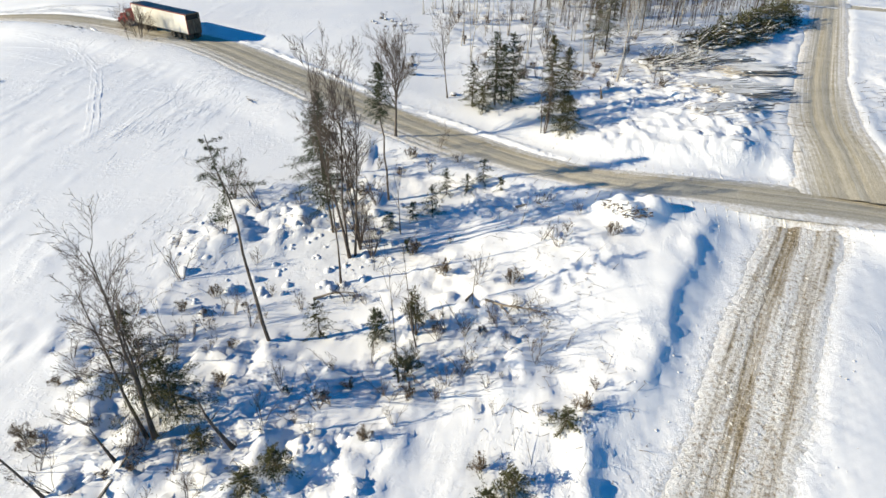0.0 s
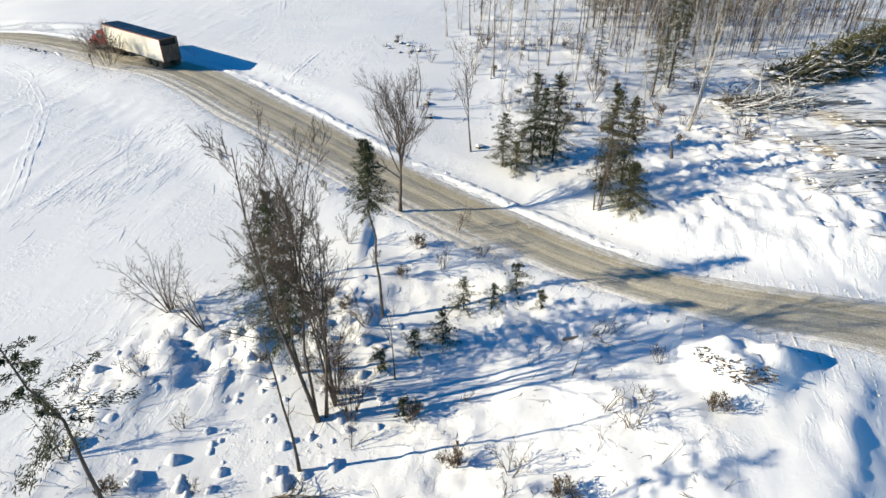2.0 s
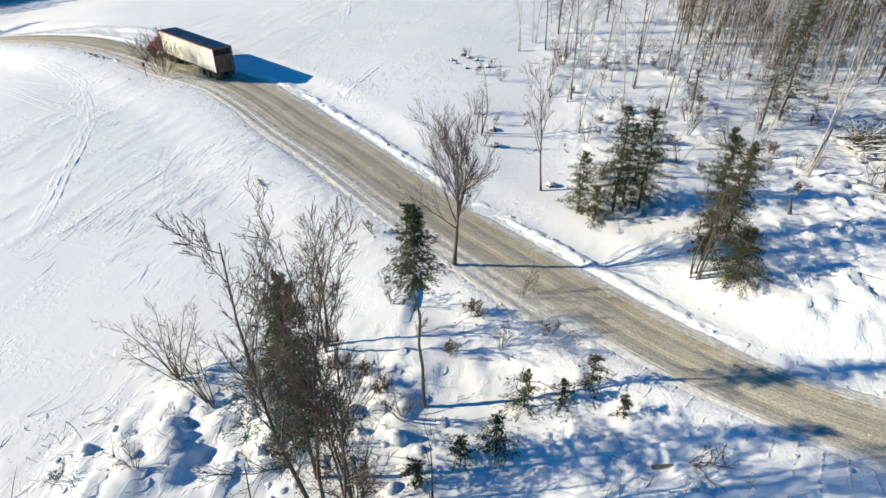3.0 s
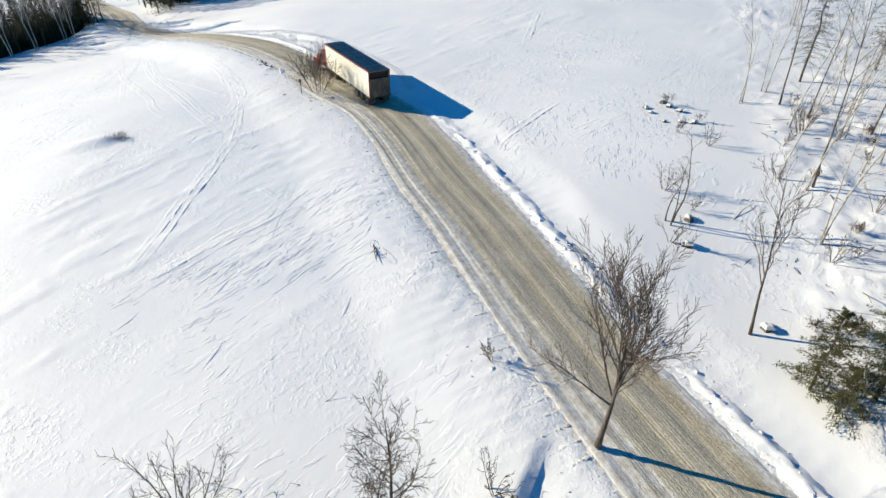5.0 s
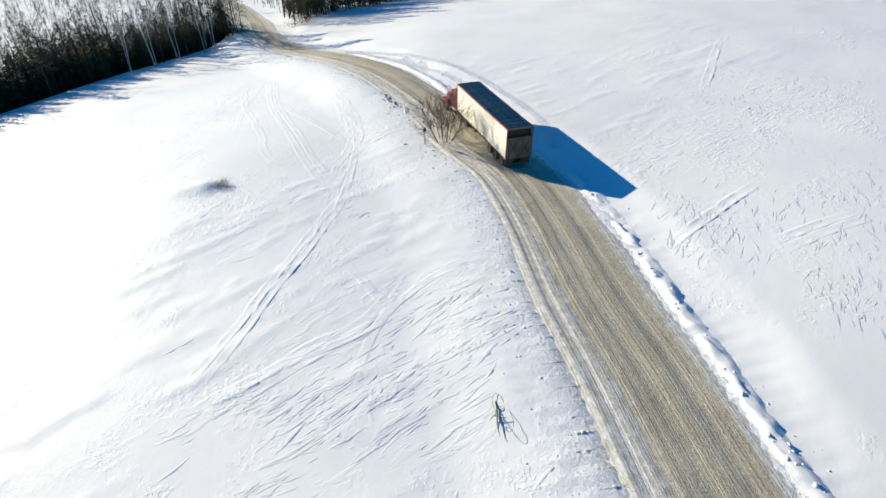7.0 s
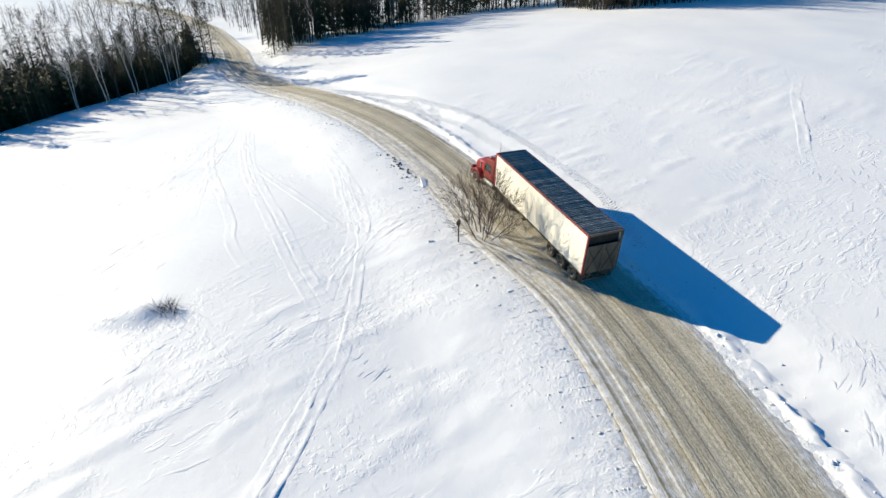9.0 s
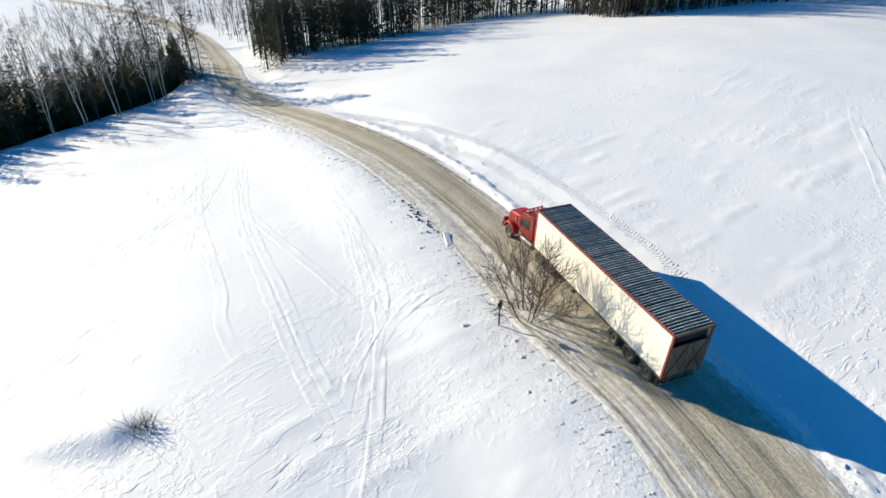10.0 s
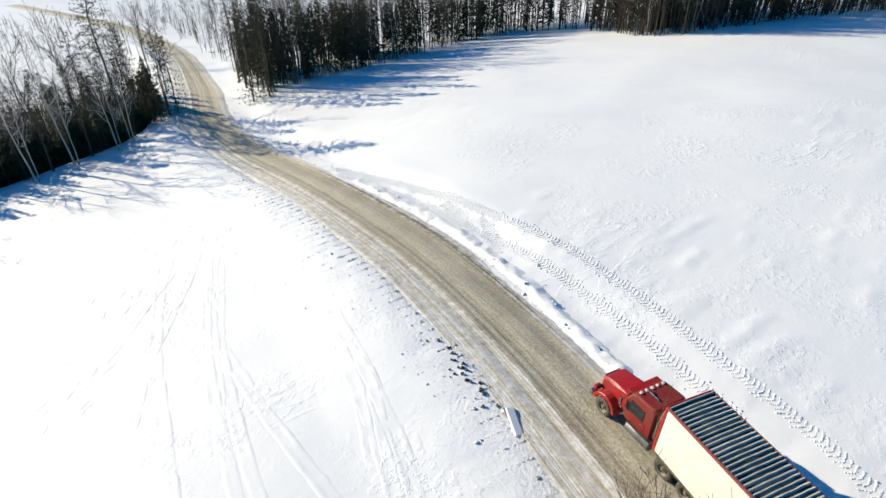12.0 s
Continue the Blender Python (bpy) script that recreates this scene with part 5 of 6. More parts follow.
def log_pile(x, y, turn, across, high, label):
    root = tagged(new("log_pile"), label, "log pile")
    for i in range(across):
        for k in range(high):
            if k and rr.random() < 0.12 * k:
                continue
            o = part("log", log_mesh, None, root)
            o.matrix_basis = pose(rr.normal(0, 1.1), (i - across / 2) * 0.27 + rr.normal(0, 0.08), 0.02 + k * 0.17 + rr.normal(0, 0.03), 0, rr.normal(0, 1.0), rr.normal(0, 4.5)) @ Matrix.Diagonal((rr.uniform(0.7, 1.1), rr.uniform(0.7, 1.2), rr.uniform(0.7, 1.2), 1))
    cap = Shape()
    for i in range(across * 5):
        x0, y0, L = rr.uniform(-4.5, 1.0), (rr.random() - 0.5) * across * 0.27, rr.uniform(2, 5)
        t = rr.normal(0, 0.07)
        z0 = 0.1 + high * 0.17
        cap.tube([(x0, y0, z0), (x0 + L / 2, y0 + t * L / 2, z0 + 0.03), (x0 + L, y0 + t * L, z0)], [0.025, 0.055, 0.02], 5)
    n = 8
    for i in range(n):
        for j in range(2):
            lump(cap, (rr.uniform(-4.6, 3.4), (i / n - 0.5) * across * 0.27, 0.06 + high * 0.15), rr.uniform(0.15, 0.32), rr, 0.25)
    part("snow_cap", cap, WHITECLOD, root)
    plant(root, x, y, turn)


log_pile(46.6, 82.8, 2, 15, 4, "pile of long thin snow-dusted logs beside the side road")
log_pile(40.6, 72.4, 3, 16, 3, "low pile of long thin snow-dusted logs near the road")
log_pile(38.5, 76.5, 8, 8, 2, "scattered low log pile half under snow")
log_pile(35.0, 66.0, 12, 9, 1, "few loose logs lying half under snow")
log_pile(44.0, 89.5, 6, 14, 2, "low spread of thin logs and slash under snow")


def brush_pile(x, y, turn, length, width, high, seed, label, green=1.0):
    """A long heap of tree tops: sticks, green sprays and snow."""
    g = np.random.default_rng(seed)
    root = tagged(new("brush_pile"), label, "brush pile")
    a, b, c = Shape(), Shape(), Shape()
    for i in range(560):
        px, py = g.uniform(-length / 2, length / 2), g.normal(0, width * 0.3)
        pz = high * max(0.0, 1 - (abs(py) / width) ** 1.3 * 1.6) * g.uniform(0.2, 1.0)
        d = unit(np.array((g.normal(0.9, 0.5), g.normal(0, 0.45), g.normal(0.05, 0.2))))
        L = g.uniform(1.2, 4.5)
        p = np.array((px, py, pz))
        a.tube([p, p + d * L * 0.5 + g.normal(0, 0.1, 3), p + d * L], [0.04, 0.03, 0.014], 3, cap=False)
        for q in range(int(green * (26 if i % 2 else 10))):
            b.blade(p + d * L * g.random() + g.normal(0, 0.2, 3) + np.array((0, 0, 0.12)), unit(d + g.normal(0, 0.7, 3)), g.uniform(0.3, 0.8), g.uniform(0.1, 0.22))
        if i % 3 == 0 or green < 0.5 and i % 4:
            up = np.array((0, 0, 0.09))
            c.tube([p + up + d * L * 0.1, p + up * 1.3 + d * L * 0.5, p + up + d * L * 0.9], [0.02, 0.045, 0.02], 4, cap=False)
        if i % 6 == 0:
            lump(c, (px, py, high * max(0.05, 1 - (abs(py) / width) ** 1.3 * 1.6) * g.uniform(0.5, 0.8)), g.uniform(0.4, 1.1), g, 0.1)
    part("brushwood", a, TWIG, root)
    part("foliage", b, CEDAR, root)
    part("snow_cap", c, WHITECLOD, root)
    plant(root, x, y, turn)


# broken snow and slash over the yard of the landing
s, tw = Shape(), Shape()
for i in range(900):
    x, y = rr.uniform(20, 62), rr.uniform(57, 88)
    if x - 0.62 * (y - 55) + 14 > 66 or y + 0.2 * (x - 30) < 57.5 or (i % 2 and fbm(x * 0.15, y * 0.15, 97, 2) < 0):
        continue
    z = gz_at(x, y)
    lump(s, (x, y, z - 0.03), min(0.2, rr.gamma(1.6, 0.045) + 0.03), rr, 0.5)
    if i % 2:
        a, L = rr.normal(0.1, 0.5), rr.uniform(0.6, 3.0)
        p, d = np.array((x, y, z + 0.02)), np.array((math.cos(a), math.sin(a), rr.uniform(-0.03, 0.12)))
        tw.tube([p, p + d * L * 0.5 + rr.normal(0, 0.05, 3), p + d * L], [0.03, 0.025, 0.012], 3, cap=False)
tagged(part("snow_chunks", s, WHITECLOD, None, smooth=True), "broken chunks of white snow over the log landing", "snow", kind="stuff")
tagged(part("slash", tw, TWIG, None), "thin sticks of slash lying on the landing's snow", "sticks", kind="stuff")
brush_pile(57, 105, 40, 24, 5.0, 3.4, 301, "long heap of green tree tops and snow beside the side road")
brush_pile(47, 97, 20, 14, 4.0, 2.0, 302, "lower heap of slash, sticks and snow at the landing", 0.7)
brush_pile(36, 88, 5, 10, 5.0, 0.8, 303, "flattened slash and sticks poking through snow", 0.15)

# needles and bark here wear the darkened, shade-coloured copies
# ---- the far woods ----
far_spruce = conifer("forest_spruce", "dark spruce in the wall of far woods", 15, 2.3, 401, bare=0.12, whorl=0.75, ragged=0.3, fill=0.85, group="far woods", size=1.35, tuft=6, needle=SHADENEEDLE)
far_pine = conifer("forest_pine", "tall ragged dark pine in the far woods", 19, 2.8, 402, bare=0.3, whorl=0.85, ragged=0.5, fill=0.7, group="far woods", size=1.35, tuft=6, needle=SHADENEEDLE)
far_fir = conifer("forest_fir", "narrow dark fir at the road's gap in the woods", 11, 1.7, 403, bare=0.04, whorl=0.6, ragged=0.2, group="far woods", size=1.2, tuft=7, needle=SHADENEEDLE)
far_maple = bare_tree("forest_hardwood", "bare grey-brown hardwood in the far woods", 16, 404, kids=(13, 7), levels=2, radius=0.14, bark=SHADEBARK, group="far woods", thin=1.3, reach=(0.28, 0.45), fine=0.02)
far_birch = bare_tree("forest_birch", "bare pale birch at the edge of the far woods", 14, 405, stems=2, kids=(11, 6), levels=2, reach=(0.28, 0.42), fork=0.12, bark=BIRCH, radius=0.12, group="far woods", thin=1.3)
FAR = (far_spruce, far_pine, far_fir, far_maple, far_birch)
used = set()


def far_tree(k, x, y, scale):
    if k in used:
        again(FAR[k], x, y, rng.uniform(0, 360), scale)
    else:
        plant(FAR[k], x, y)
        used.add(k)


def off_road(x, y, gap):
    return float(np.min(np.hypot(MAIN[:, 0] - x, MAIN[:, 1] - y))) > gap


for k, x, y, sc in ((4, -131.8, 97.4, 0.9), (4, -132.6, 102.7, 1.1), (4, -131.5, 108.4, 0.85), (4, -132.0, 110.5, 0.8), (4, -133.4, 93.2, 0.9), (1, -140.5, 109.0, 0.7), (0, -137.4, 114.6, 0.6), (2, -135.6, 118.6, 0.95), (2, -136.8, 120.6, 1.05), (2, -134.2, 116.4, 0.75),
                    (2, -128.2, 129.2, 1.25), (2, -126.8, 131.4, 1.1), (2, -128.8, 133.2, 1.4), (0, -127.2, 137.6, 1.1), (3, -133.6, 100.0, 0.9), (3, -134.0, 105.4, 1.0)):
    far_tree(k, x, y, sc)
plant(conifer("forest_pine", "tallest dark pine with a full drooping crown at the wood's edge", 25, 3.6, 406, bare=0.12, whorl=0.6, ragged=0.35, size=1.35, tuft=10, needle=SHADENEEDLE), -138.3, 112.3)
for i in range(105):
    x, y = rng.uniform(-168, -135.5), rng.uniform(82, 116)
    if off_road(x, y, 6.0) and y < 117 - (x + 134) * 0.42:
        far_tree(0 if rng.random() < 0.6 else 2, x, y, rng.uniform(0.45, 0.8))
for i in range(60):
    x, y = rng.uniform(-164, -137), rng.uniform(60, 99)
    far_tree((0, 1, 3)[i % 3], x, y, rng.uniform(0.6, 0.95))
done = 0
while done < 58:
    x, y = rng.uniform(-166, -133), rng.uniform(66, 132)
    if not off_road(x, y, 6.0) or y > 119 - (x + 134) * 0.42:
        continue
    far_tree(int(rng.choice(((3, 0, 2, 3, 2) if y > 98 else (0, 3, 2, 0, 1)) if x < -139 else (3, 0, 2, 2, 3, 0))), x, y, rng.uniform(0.5, 0.85) * (1.0 + 0.15 * float(smooth(104, 90, y))))
    done += 1
for i in range(64):
    x, y = rng.uniform(-143, -133.2), rng.uniform(84, 118)
    if off_road(x, y, 5.5) and y < 118 - (x + 134) * 0.42:
        far_tree(2, x, y, rng.uniform(0.28, 0.55))
EDGE = spline([(-131, 128.5), (-127, 135), (-124.6, 145), (-120.7, 155.7), (-118.7, 170), (-112, 181), (-102, 187), (-92, 183), (-84, 179.5), (-77, 183), (-71, 190), (-60, 204), (-50, 218), (-25, 240), (20, 262)], 1.0)
for i in range(175):
    k = int(rng.integers(0, len(EDGE)))
    deep = rng.gamma(1.3, 6.0)
    x, y = beside(EDGE, k, deep + 0.5)
    if not off_road(x, y, 6.5):
        continue
    far_tree(int(rng.choice((0, 3, 2, 3, 3, 1) if deep > 4 else (3, 3, 2, 3, 4, 0))), x, y, rng.uniform(0.7, 1.05))
# scattered bare trees along the far reach of the road
done = 0
while done < 42:
    x, y = rng.uniform(-235, -160), rng.uniform(88, 190)
    if not off_road(x, y, 5.0):
        continue
    far_tree(int(rng.choice((3, 4, 3))), x, y, rng.uniform(0.5, 0.9))
    done += 1
# thick growth behind, too close-set to count
s, tw = Shape(), Shape()
g = np.random.default_rng(410)
for i in range(3250):
    if i < 2400:
        k = int(g.integers(0, len(EDGE)))
        x, y = beside(EDGE, k, 1.5 + abs(g.normal(0, 14)))
    else:
        x, y = -136.5 - abs(g.normal(0, 12)), g.uniform(60, 124)
        if y > 117 - (x + 134) * 0.42:
            continue
    if not off_road(x, y, 7.0):
        continue
    z, h = gz_at(x, y), (g.uniform(7, 14.5) if i < 2400 else g.uniform(3.5, 8) * (1.0 + 0.4 * float(smooth(104, 88, y))))
    if g.random() < ((0.75 if k < 75 else 0.9) if i < 2400 else 0.4 if y > 98 else 0.25):
        tw.tube([(x, y, z - 0.3), (x + g.normal(0, 0.3), y + g.normal(0, 0.3), z + h)], [0.1, 0.03], 4, cap=False)
        for q in range(12):
            p = np.array((x, y, z + h * g.uniform(0.35, 1.0)))
            tw.tube([p, p + np.array((g.normal(0, 0.9), g.normal(0, 0.9), g.uniform(0.5, 1.6)))], [0.04, 0.02], 3, cap=False)
    else:
        tw.tube([(x, y, z - 0.3), (x, y, z + h)], [0.1, 0.02], 4, cap=False)
        for q in range(95):
            f = g.random() ** 0.8
            a, r = g.uniform(0, 6.28), 1.9 * (1 - f) + 0.15
            s.blade((x, y, z + h * (0.1 + 0.9 * f)), unit(np.array((math.cos(a), math.sin(a), -0.35))), r * g.uniform(0.6, 1.1) + 0.2, g.uniform(0.25, 0.5), (g.normal(0, 0.4), g.normal(0, 0.4), 1))
# thin brown scrub on the snow past the woods
for i in range(800):
    x, y = g.uniform(-330, -164), g.uniform(85, 240)
    if not off_road(x, y, 5.0):
        continue
    z, h = gz_at(x, y), g.uniform(2, 7)
    tw.tube([(x, y, z - 0.3), (x + g.normal(0, 0.3), y + g.normal(0, 0.3), z + h)], [0.09, 0.03], 3, cap=False)
    for q in range(6):
        p = np.array((x, y, z + h * g.uniform(0.2, 1.0)))
        tw.tube([p, p + np.array((g.normal(0, 0.8), g.normal(0, 0.8), g.uniform(0.3, 1.3)))], [0.05, 0.02], 3, cap=False)
under = part("woodland_evergreens", s, SHADENEEDLE, None)
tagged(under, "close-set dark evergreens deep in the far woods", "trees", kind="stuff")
tagged(part("woodland_stems", tw, SHADEBARK, None), "close-set bare stems and twigs deep in the far woods", "trees", kind="stuff")


# ---- the lorry ----
def paint(name, c, dirt, rough=0.35, amount=0.5, spec=0.5, streak=(0.6, 0.6, 0.12)):
    """Painted sheet metal with road grime in streaks and blotches."""
    k = Mat(name, rough, 0.0, spec)
    p = k.pos()
    f = k.math("ADD", k.math("MULTIPLY", k.noise(k.pos(streak), 3.5, 6, 0.65), 0.6), k.math("MULTIPLY", k.noise(p, 0.7, 4, 0.6), 0.5))
    g = k.ramp(f, [(0.46, (0.0, 0.0, 0.0)), (0.72, (1.0, 1.0, 1.0))])
    k.color(k.mix(k.math("MULTIPLY", g, amount), c, dirt))
    k.l(k.math("ADD", k.math("MULTIPLY", g, 0.35), rough), k.b.inputs["Roughness"])
    k.bump(k.noise(p, 1.2, 3), 0.01, 0.4)
    return k.m


RED = paint("red_paint", (0.42, 0.010, 0.012), (0.10, 0.035, 0.028), 0.33, 0.6)
# a deeper red with heavier brown blotches, for the cab and its door
DARKRED = paint("dark_red_paint", (0.22, 0.016, 0.015), (0.13, 0.06, 0.042), 0.55, 0.8, 0.3)
CREAM = paint("cream_panel", (0.71, 0.685, 0.61), (0.46, 0.42, 0.33), 0.55, 0.42)
RAIL = paint("red_rail", (0.24, 0.04, 0.042), (0.17, 0.09, 0.08), 0.6, 0.75, 0.3)
GRIME = paint("grimy_frame", (0.07, 0.06, 0.05), (0.20, 0.165, 0.12), 0.75, 0.8, 0.2)
DOORM = paint("muddy_door", (0.14, 0.105, 0.075), (0.27, 0.215, 0.15), 0.75, 0.8, 0.2)
CHROME = mat_grain("chrome", [(0.3, (0.55, 0.55, 0.55)), (0.7, (0.75, 0.75, 0.75))], 3, rough=0.22, metal=1.0, dist=0.002, vary=0.05)
TYRE = mat_grain("dusty_tyre", [(0.3, (0.05, 0.043, 0.035)), (0.7, (0.20, 0.17, 0.13))], 5, rough=0.85)
RIM = mat_grain("muddy_rim", [(0.3, (0.16, 0.135, 0.10)), (0.7, (0.40, 0.36, 0.30))], 6, rough=0.6, metal=0.3)
TARP = mat_grain("dark_teal_tarp", [(0.3, (0.018, 0.03, 0.035)), (0.7, (0.06, 0.085, 0.09))], 1.2, rough=0.55)
BOWM = mat_grain("frosted_bow", [(0.3, (0.17, 0.21, 0.21)), (0.5, (0.40, 0.43, 0.42)), (0.75, (0.66, 0.64, 0.58))], 1.6, rough=0.85, vary=0.4, spec=0.15)
GLASS = Mat("dark_window", 0.06, 0.0, 0.6)
GLASS.color((0.02, 0.024, 0.028))
GLASS = GLASS.m
LAMP = paint("lamp_lens", (0.75, 0.74, 0.70), (0.3, 0.26, 0.2), 0.15, 0.3)
REDLENS = paint("red_lens", (0.35, 0.01, 0.01), (0.1, 0.05, 0.04), 0.2, 0.4)


def wheel_meshes(dual):
    w = 0.28
    tyre, rim = Shape(), Shape()
    for off in ((0.0, -0.34) if dual else (0.0,)):
        tyre.lathe([(0.29, off - w / 2 + 0.02), (0.40, off - w / 2), (0.49, off - w / 2 + 0.03), (0.515, off - w / 2 + 0.07), (0.515, off + w / 2 - 0.07), (0.49, off + w / 2 - 0.03), (0.40, off + w / 2), (0.29, off + w / 2 - 0.02)], 0, 0, 0, 26)
        for i in range(26):
            tyre.box(0.505, off - 0.09, -0.02, 0.53, off + 0.09, 0.02, 0, Matrix.Rotation(2 * math.pi * i / 26, 4, "Y"))
    rim.lathe([(0.30, 0.12), (0.27, 0.10), (0.25, 0.0), (0.17, -0.03), (0.15, 0.05), (0.09, 0.07), (0.08, 0.13), (0.001, 0.14)], 0, 0, 0, 20)
    for i in range(8):
        rim.box(0.11, 0.06, -0.015, 0.14, 0.10, 0.015, 0, Matrix.Rotation(2 * math.pi * i / 8, 4, "Y"))
    return tyre.mesh("tyre", TYRE, True), rim.mesh("wheel", RIM, False)


DUAL, SINGLE = wheel_meshes(True), wheel_meshes(False)


def wheel(root, x, side, meshes, half):
    m = pose(x, side * (half - 0.14), 0.515, 0, 0, 0 if side > 0 else 180)
    hub = part("wheel", meshes[1], None, root)
    hub.matrix_basis = m
    part("tyre", meshes[0], None, hub, "dusty black tyre")


def trailer(m):
    L, W, Z0, Z1 = 13.3, 1.25, 1.12, 3.98
    root = tagged(new("semi_trailer"), "long cream chip trailer with red rails and ribbed dark tarp roof", "trailer")
    for side in (-1, 1):
        s = Shape()
        s.box(0.08, side * W - 0.03, Z0, L - 0.08, side * W + 0.03, Z1 - 0.1, 0.015)
        part("side_panel", s, CREAM, root)
        s = Shape()
        s.box(0, side * W - 0.05, Z1 - 0.1, L, side * W + 0.055, Z1 + 0.04, 0.02)
        part("top_rail", s, RAIL, root, "faded red steel rail")
        s = Shape()
        s.box(-0.05, side * W - 0.06, Z0 - 0.1, 0.08, side * W + 0.06, Z1 + 0.02, 0.02)
        part("rear_post", s, RAIL if side > 0 else DOORM, root, "corner post")
        s = Shape()
        s.box(L - 0.08, side * W - 0.06, Z0 - 0.05, L + 0.06, side * W + 0.06, Z1 + 0.02, 0.02)
        part("front_post", s, RED, root, "red corner post")
        s = Shape()
        s.box(0.0, side * W - 0.06, Z0 - 0.12, L, side * W + 0.05, Z0, 0.02)
        part("bottom_rail", s, GRIME, root)
        s = Shape()
        s.box(8.6, side * 0.85 - 0.07, 0.35, 8.75, side * 0.85 + 0.07, Z0 - 0.02, 0.015)
        s.box(8.52, side * 0.85 - 0.13, 0.3, 8.83, side * 0.85 + 0.13, 0.36, 0.01)
        part("landing_leg", s, GRIME, root)
        s = Shape()
        s.box(0.25, side * 0.98 - 0.3, 0.28, 0.28, side * 0.98 + 0.27, Z0 - 0.1, 0.005)
        part("mud_flap", s, TYRE, root)
        s = Shape()
        s.box(-0.09, side * 1.08 - 0.09, 0.98, -0.05, side * 1.08 + 0.09, 1.1, 0.01)
        part("tail_lamp", s, REDLENS, root, "red tail lamp")
        s = Shape()
        s.box(0.1, side * 0.5 - 0.06, 0.72, L - 2.0, side * 0.5 + 0.06, Z0 - 0.02, 0.015)
        part("frame_rail", s, GRIME, root)
    s = Shape()
    s.box(L - 0.06, -W + 0.06, Z0, L + 0.02, W - 0.06, Z1 - 0.05, 0.01)
    front = part("front_wall", s, CREAM, root)
    for y in (-0.62, 0.0, 0.62):
        s = Shape()
        s.box(L + 0.02, y - 0.05, Z0, L + 0.07, y + 0.05, Z1 - 0.06, 0.01)
        part("rib", s, RED, front, "red upright rib")
    s = Shape()
    s.box(L - 0.02, -W + 0.06, Z1 - 0.2, L + 0.07, W - 0.06, Z1 + 0.03, 0.02)
    part("front_header", s, RED, root)
    s = Shape()
    s.box(0.05, -W + 0.03, Z0 - 0.06, L - 0.06, W - 0.03, Z0 + 0.02, 0)
    part("floor_plate", s, GRIME, root)
    # roof: a sagging tarp carried by bows
    n = 110
    s = Shape()
    vs, fs = [], []
    for i in range(n + 1):
        for j in range(7):
            y = (j / 6 * 2 - 1) * (W - 0.04)
            vs.append((0.05 + (L - 0.1) * i / n, y, Z1 + 0.06 - 0.05 * (y / W) ** 2 + 0.012 * math.sin(i * 1.9) + 0.01 * math.sin(j * 2.2 + i * 0.31)))
    fs = [(i * 7 + j, (i + 1) * 7 + j, (i + 1) * 7 + j + 1, i * 7 + j + 1) for i in range(n) for j in range(6)]
    s.add(vs, fs)
    roof = part("tarp", s, TARP, root, "dark teal tarpaulin", True)
    b = Shape()
    b.tube([(0.006 * math.sin(5 * y), y, 0.155 - 0.06 * (y / W) ** 2) for y in np.linspace(-W + 0.02, W - 0.02, 7)], [0.066] * 7, 4)
    bow_mesh = b.mesh("roof_bow", BOWM)
    count = 64
    for i in range(count):
        o = part("roof_bow", bow_mesh, None, roof)
        o.matrix_basis = pose(0.16 + (L - 0.3) * i / (count - 1) + random.uniform(-0.02, 0.02), 0, Z1 - 0.01 + random.uniform(-0.012, 0.012), 0, 0, random.uniform(-0.6, 0.6)) @ Matrix.Diagonal((random.uniform(0.8, 1.1), 1, 0.5, 1))
    # rear: open gap above, braced doors below
    for side in (-1, 1):
        s = Shape()
        y0, y1 = (0.02, W - 0.07) if side > 0 else (-W + 0.07, -0.02)
        s.box(0.0, y0, Z0 - 0.05, 0.07, y1, Z1 - 0.85, 0.01)
        door = part("rear_door", s, DOORM, root, "muddy brown steel door")
        a, b2, c, d = (y0 + 0.05, Z0), (y1 - 0.05, Z1 - 0.92), (y1 - 0.05, Z0), (y0 + 0.05, Z1 - 0.92)
        for p, q in ((a, b2), (c, d)):
            s = Shape()
            s.tube([(-0.03, p[0], p[1]), (-0.03, q[0], q[1])], [0.035, 0.035], 4)
            part("brace", s, GRIME, door)
        for yy in (y0 + 0.03, y1 - 0.03):
            s = Shape()
            s.tube([(-0.035, yy, Z0 - 0.02), (-0.035, yy, Z1 - 0.88)], [0.028, 0.028], 6)
            part("lock_rod", s, RIM, door)
    # dark sheet added behind the gap, in place of the shade inside
    s = Shape()
    s.box(0.25, -W + 0.05, Z1 - 0.88, 0.31, W - 0.05, Z1 - 0.06, 0.0)
    part("inner_curtain", s, DARK, root, "dark sheet for the shade inside the opening above the doors")
    s = Shape()
    s.box(-0.05, -W + 0.06, Z1 - 0.1, 0.06, W - 0.06, Z1 + 0.05, 0.02)
    part("rear_header", s, DOORM, root)
    s = Shape()
    s.box(0.02, -1.1, 0.48, 0.12, 1.1, 0.6, 0.02)
    s.box(0.03, -0.75, 0.58, 0.1, -0.65, Z0 - 0.05, 0.01)
    s.box(0.03, 0.65, 0.58, 0.1, 0.75, Z0 - 0.05, 0.01)
    part("bumper_bar", s, GRIME, root)
    for x in (1.1, 2.55, 4.0):
        for side in (-1, 1):
            wheel(root, x, side, DUAL, W)
        s = Shape()
        s.tube([(x, -0.95, 0.515), (x, 0.95, 0.515)], [0.09, 0.09], 8)
        part("axle", s, GRIME, root)
    root.matrix_basis = m


